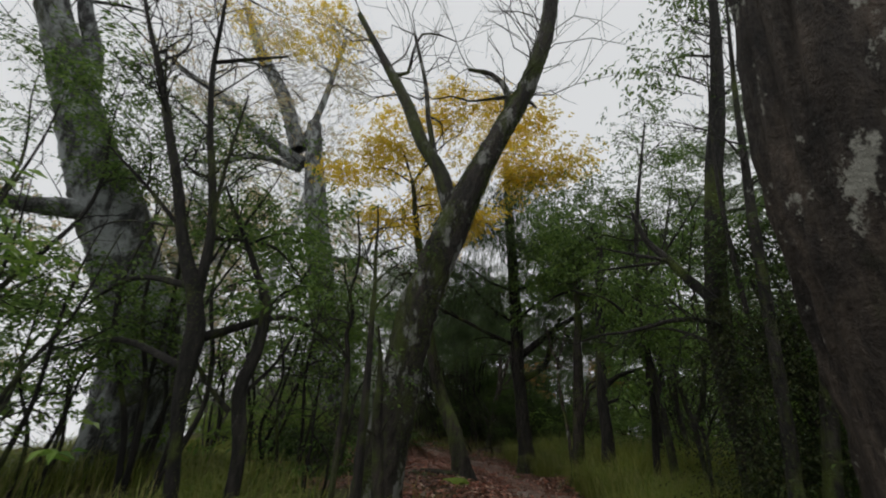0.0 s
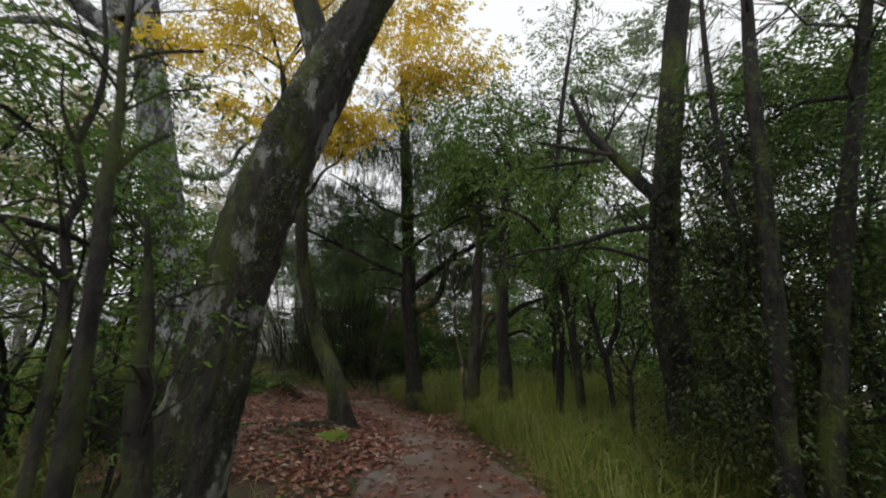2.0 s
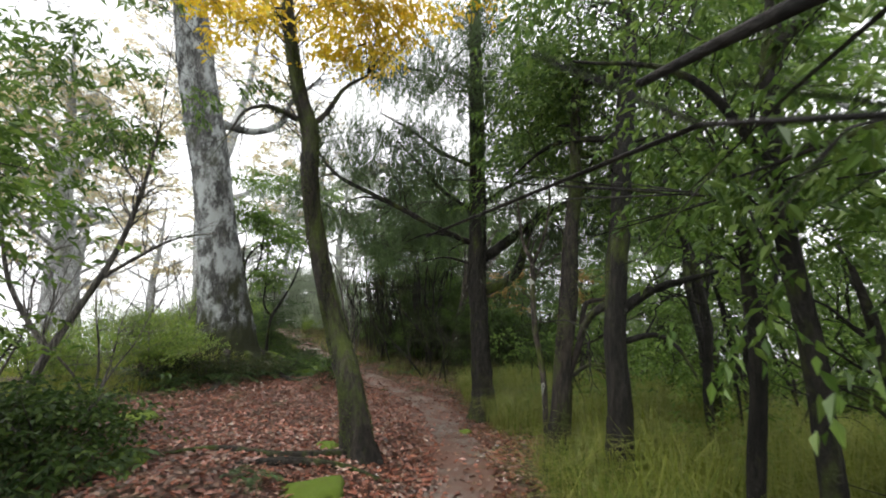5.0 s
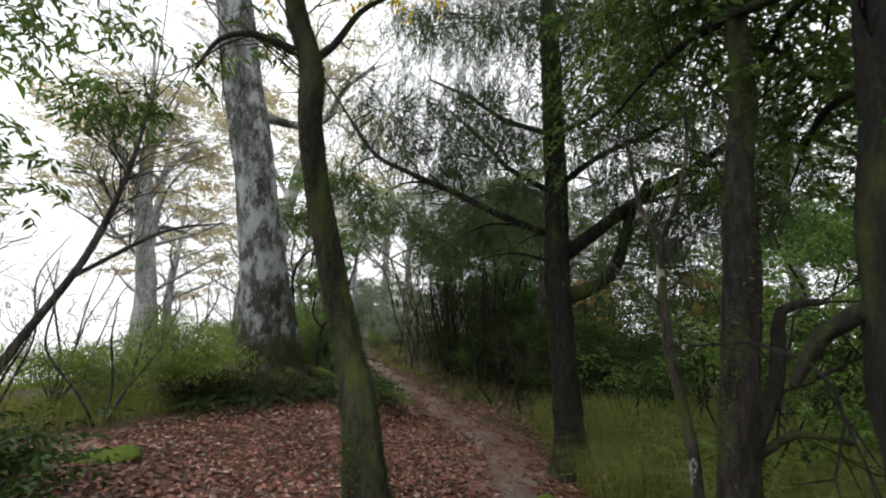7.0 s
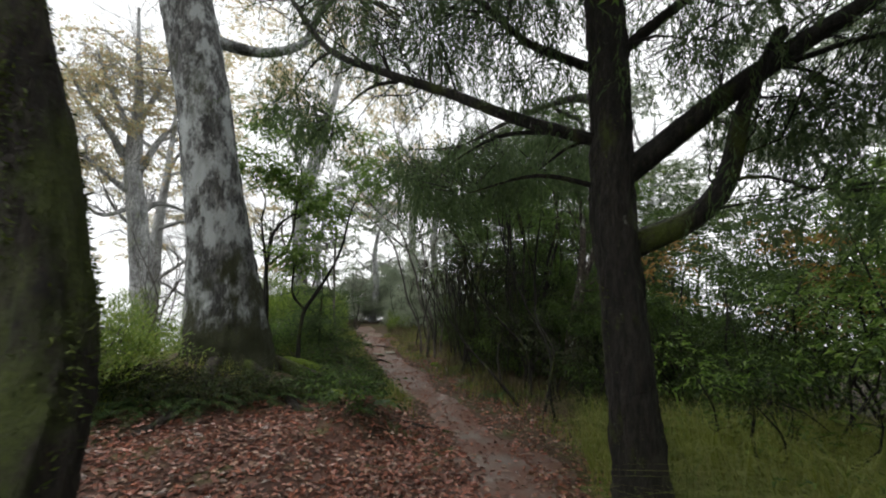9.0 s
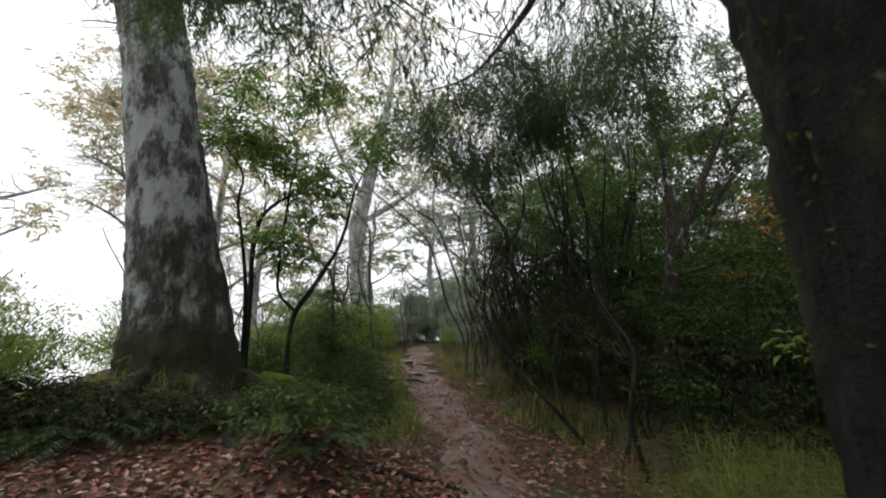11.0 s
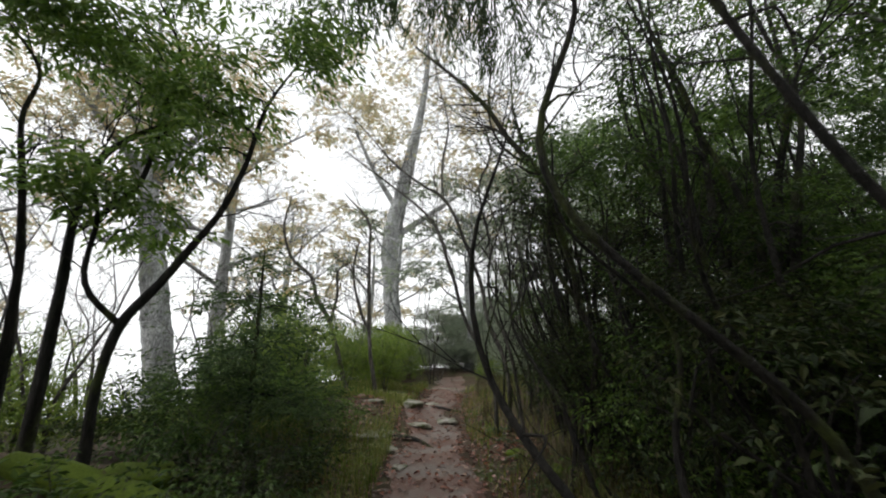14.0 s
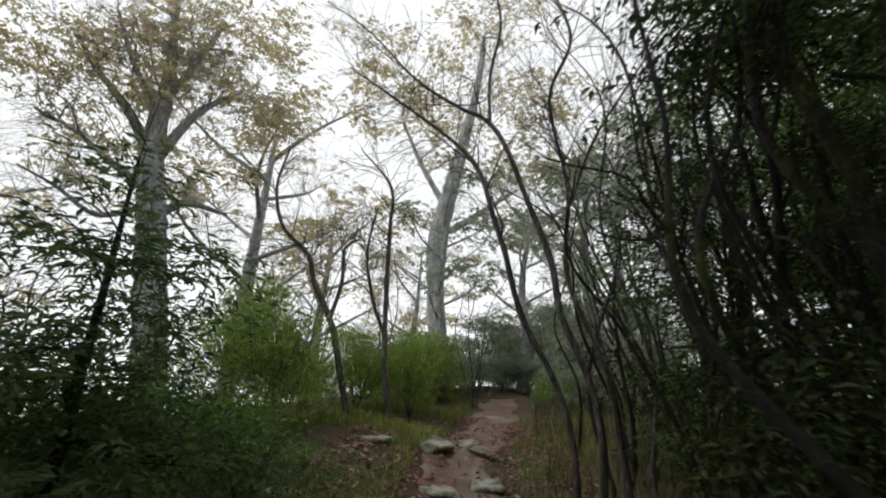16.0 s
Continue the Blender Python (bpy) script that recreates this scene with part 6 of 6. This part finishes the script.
flatways = np.column_stack([np.cos(turn), np.sin(turn), rng.normal(0, 0.18, len(fallen))])
tops = np.column_stack([rng.normal(0, 0.35, (len(fallen), 2)), np.ones(len(fallen))])
blades(litter, fallen + [0, 0, 0.03], flatways, tops, 0.075 * rng.uniform(0.6, 1.3, len(fallen)), 0.042, 0.05, 0.22)
tagged(part("fallen_leaves", litter, LITTER, smooth=False), "wet red-brown fallen leaves on the clearing floor", "leaves", kind="stuff")


def fern(x, y, fronds, length, label="green fern with arching fronds"):
    root = new("fern")
    z = g(x, y)
    root.matrix_basis = Matrix.Translation((x, y, z))
    tagged(root, label, "fern", "ferns")
    for k in range(fronds):
        a = k * 6.283 / fronds + rng.uniform(-0.3, 0.3)
        ln, rise = length * rng.uniform(0.7, 1.15), rng.uniform(0.35, 0.8)
        s = Shape()
        t = np.linspace(0, 1, 34)
        out = np.array([math.cos(a), math.sin(a)])
        p = np.column_stack([x + out[0] * ln * t, y + out[1] * ln * t, z + ln * (rise * t * 1.4 - (0.4 + rise) * t**2)])
        sticks(s, p[:-1], p[1:], 0.003, 0.0025)
        side = np.array([-out[1], out[0], 0.0])
        w = ln * 0.26 * np.sin(np.pi * np.clip(t * 0.93 + 0.12, 0, 1)) ** 0.8
        tang = np.gradient(p, axis=0)
        tang /= np.linalg.norm(tang, axis=1, keepdims=True)
        for sg in (-1, 1):
            axis = sg * side + tang * 0.45 + rng.normal(0, 0.06, p.shape)
            blades(s, p[2:], axis[2:], np.array([[0, 0, 1.0]]) + rng.normal(0, 0.15, (32, 3)), w[2:], ln * 0.026, 0.2, 0.1)
        part("frond", s, FERN, root, "", False)
    return root


for x, y, n, ln in [(-3.0, 14.0, 9, 0.6), (-2.7, 14.6, 8, 0.55), (-3.4, 13.6, 8, 0.55), (-2.5, 15.2, 9, 0.6), (-2.9, 15.6, 8, 0.5), (-3.9, 13.3, 8, 0.5), (-2.2, 15.9, 8, 0.5), (-1.15, 14.1, 9, 0.36), (-0.8, 14.4, 9, 0.4), (-0.8, 14.0, 8, 0.32), (-3.3, 13.2, 9, 0.65), (-3.8, 13.0, 9, 0.65), (-4.4, 13.1, 9, 0.65), (-4.9, 13.4, 9, 0.6), (-2.9, 13.5, 9, 0.65), (-3.6, 12.8, 8, 0.5), (-2.4, 14.2, 9, 0.6), (-4.2, 12.8, 8, 0.5), (-1.9, 14.9, 9, 0.5), (-1.6, 15.6, 9, 0.5), (-2.4, 16.2, 9, 0.5), (-1.2, 15.1, 9, 0.45), (-1.9, 16.2, 8, 0.45), (-2.0, 16.8, 8, 0.45), (-0.9, 19.3, 8, 0.4), (-0.1, 17.9, 9, 0.45), (0.5, 17.2, 9, 0.5), (-1.3, 19.9, 8, 0.4), (-2.3, 21.3, 8, 0.4), (0.1, 18.5, 7, 0.4), (-1.9, 20.7, 7, 0.35), (0.9, 17.2, 7, 0.4), (-1.7, 8.0, 11, 0.6), (-2.2, 8.2, 10, 0.6), (-1.5, 8.5, 10, 0.5), (-2.6, 8.4, 10, 0.6), (-0.1, 8.3, 8, 0.35), (2.9, 12.2, 7, 0.45), (3.4, 10.4, 8, 0.5), (2.8, 6.6, 7, 0.4)]:
    fern(x, y, n, ln)


def lump(name, x, y, size, material, label, category, sink=0.35, seed=0, group=""):
    """A stone, or a cushion of moss: an uneven rounded body, sunk into the ground."""
    bm = bmesh.new()
    bmesh.ops.create_icosphere(bm, subdivisions=3, radius=1)
    z = g(x, y)
    for v in bm.verts:
        k = 1 + 0.34 * noise.noise(v.co * 1.5 + Vector((seed * 3.1, seed, 0))) + 0.08 * noise.noise(v.co * 4 + Vector((seed, 0, seed)))
        top = min(v.co.z, 0.4) if material is STONE else v.co.z
        v.co = Vector((v.co.x * size[0] * k, v.co.y * size[1] * k, top * size[2] * k))
    for f in bm.faces:
        f.smooth = True
    me = bpy.data.meshes.new(name)
    bm.to_mesh(me)
    bm.free()
    me.materials.append(material)
    ob = new(name, me)
    ob.matrix_basis = pose(x, y, z + size[2] * (1 - 2 * sink), 0, 0, seed * 47)
    return tagged(ob, label, category, group)


for k, (x, y, a, b, c) in enumerate([(-3.95, 19.95, 0.5, 0.34, 0.08), (-3.5, 21.5, 0.26, 0.2, 0.12), (-4.65, 21.9, 0.5, 0.3, 0.16), (-3.7, 20.9, 0.3, 0.2, 0.1), (-4.9, 21.1, 0.25, 0.18, 0.1), (-5.0, 23.1, 0.4, 0.22, 0.07), (-3.3, 19.7, 0.22, 0.16, 0.09), (-4.4, 19.6, 0.24, 0.2, 0.09), (-6.0, 25.4, 0.35, 0.2, 0.06), (-2.6, 19.1, 0.14, 0.1, 0.07)]):
    lump("stone", x, y, (a * 0.85, b * 0.85, c * 0.8), STONE, "flat pale stone set in the path" if k in (0, 5, 8) else "grey weathered stone beside the path", "stone", 0.42, k + 1, "stones by the path")
for k, (x, y, a, c) in enumerate([(-2.4, 16.4, 0.45, 0.22), (-1.9, 15.3, 0.35, 0.16), (0.42, 8.2, 0.55, 0.12), (0.2, 9.6, 0.3, 0.09), (-0.9, 19.7, 0.28, 0.15), (-1.6, 20.2, 0.22, 0.12), (-2.5, 10.2, 0.5, 0.12), (-1.4, 8.6, 0.4, 0.10), (-1.15, 14.3, 0.4, 0.2), (-3.3, 16.6, 0.5, 0.2), (1.9, 11.4, 0.25, 0.07), (-2.2, 17.9, 0.35, 0.12)]):
    lump("moss_cushion", x, y, (a * 0.7, a * 0.5, c * 0.6), MOSS_SOFT, "bright green moss cushion on the ground", "moss", 0.42, k + 30, "moss cushions")


def tree_root(points, label="gnarled brown tree root crossing the ground"):
    s = Shape()
    tube(s, [(x, y, g(x, y) + lift, r) for x, y, lift, r in points], 8, 0.18, 0.08)
    return tagged(part("tree_root", s, BARK_MOSSY), label, "root", "surface roots")


tree_root([(-0.6, 8.4, 0.0, 0.03), (0.0, 8.7, 0.03, 0.045), (0.5, 8.9, 0.03, 0.04), (1.0, 8.9, 0.01, 0.03), (1.5, 9.0, -0.02, 0.02)])
tree_root([(0.5, 9.3, 0.05, 0.06), (-0.1, 8.9, 0.03, 0.04), (-0.8, 9.0, 0.02, 0.03), (-1.4, 8.8, -0.02, 0.02)])
tree_root([(-3.3, 14.6, 0.1, 0.12), (-2.5, 14.6, 0.06, 0.09), (-1.8, 14.2, 0.03, 0.06), (-1.3, 14.3, -0.02, 0.03)])
tree_root([(-3.4, 14.2, 0.1, 0.12), (-3.0, 13.4, 0.05, 0.08), (-2.9, 12.7, 0.0, 0.05), (-3.2, 12.2, -0.03, 0.03)])
tree_root([(-3.2, 15.2, 0.1, 0.12), (-2.4, 15.7, 0.06, 0.09), (-1.7, 16.2, 0.02, 0.05), (-1.2, 16.3, -0.03, 0.03)])
tree_root([(-0.6, 14.6, 0.0, 0.02), (-0.1, 14.9, 0.02, 0.03), (0.4, 14.9, 0.0, 0.02)])
tree_root([(-3.8, 20.0, 0.0, 0.03), (-3.3, 20.2, 0.03, 0.035), (-2.8, 20.1, 0.0, 0.02)])
tree_root([(-4.6, 22.6, 0.0, 0.03), (-4.2, 22.3, 0.03, 0.035), (-3.7, 22.4, 0.0, 0.02)])


def fallen_log(points, label):
    s = Shape()
    tube(s, points, 14, 0.2, 0.06)
    root = tagged(part("fallen_log", s, MOSS_SOFT), label, "log")
    return root


fallen_log([(-2.25, 16.85, 0.10, 0.08), (-2.5, 16.6, 0.22, 0.13), (-2.8, 16.35, 0.34, 0.15), (-3.1, 16.1, 0.48, 0.14), (-3.4, 15.85, 0.6, 0.1)], "fallen log wrapped in bright green moss")
thicket_shrub(3.8, 18.3, 3.3, 0.7, LEAF_RUST, "shrub with rusty orange autumn leaves in the wood", cover=0.7, low=0.55, group="autumn shrubs")
thicket_shrub(5.6, 16.8, 3.4, 1.0, LEAF_RUST, "shrub with rusty orange autumn leaves in the wood", cover=0.7, low=0.5, group="autumn shrubs")
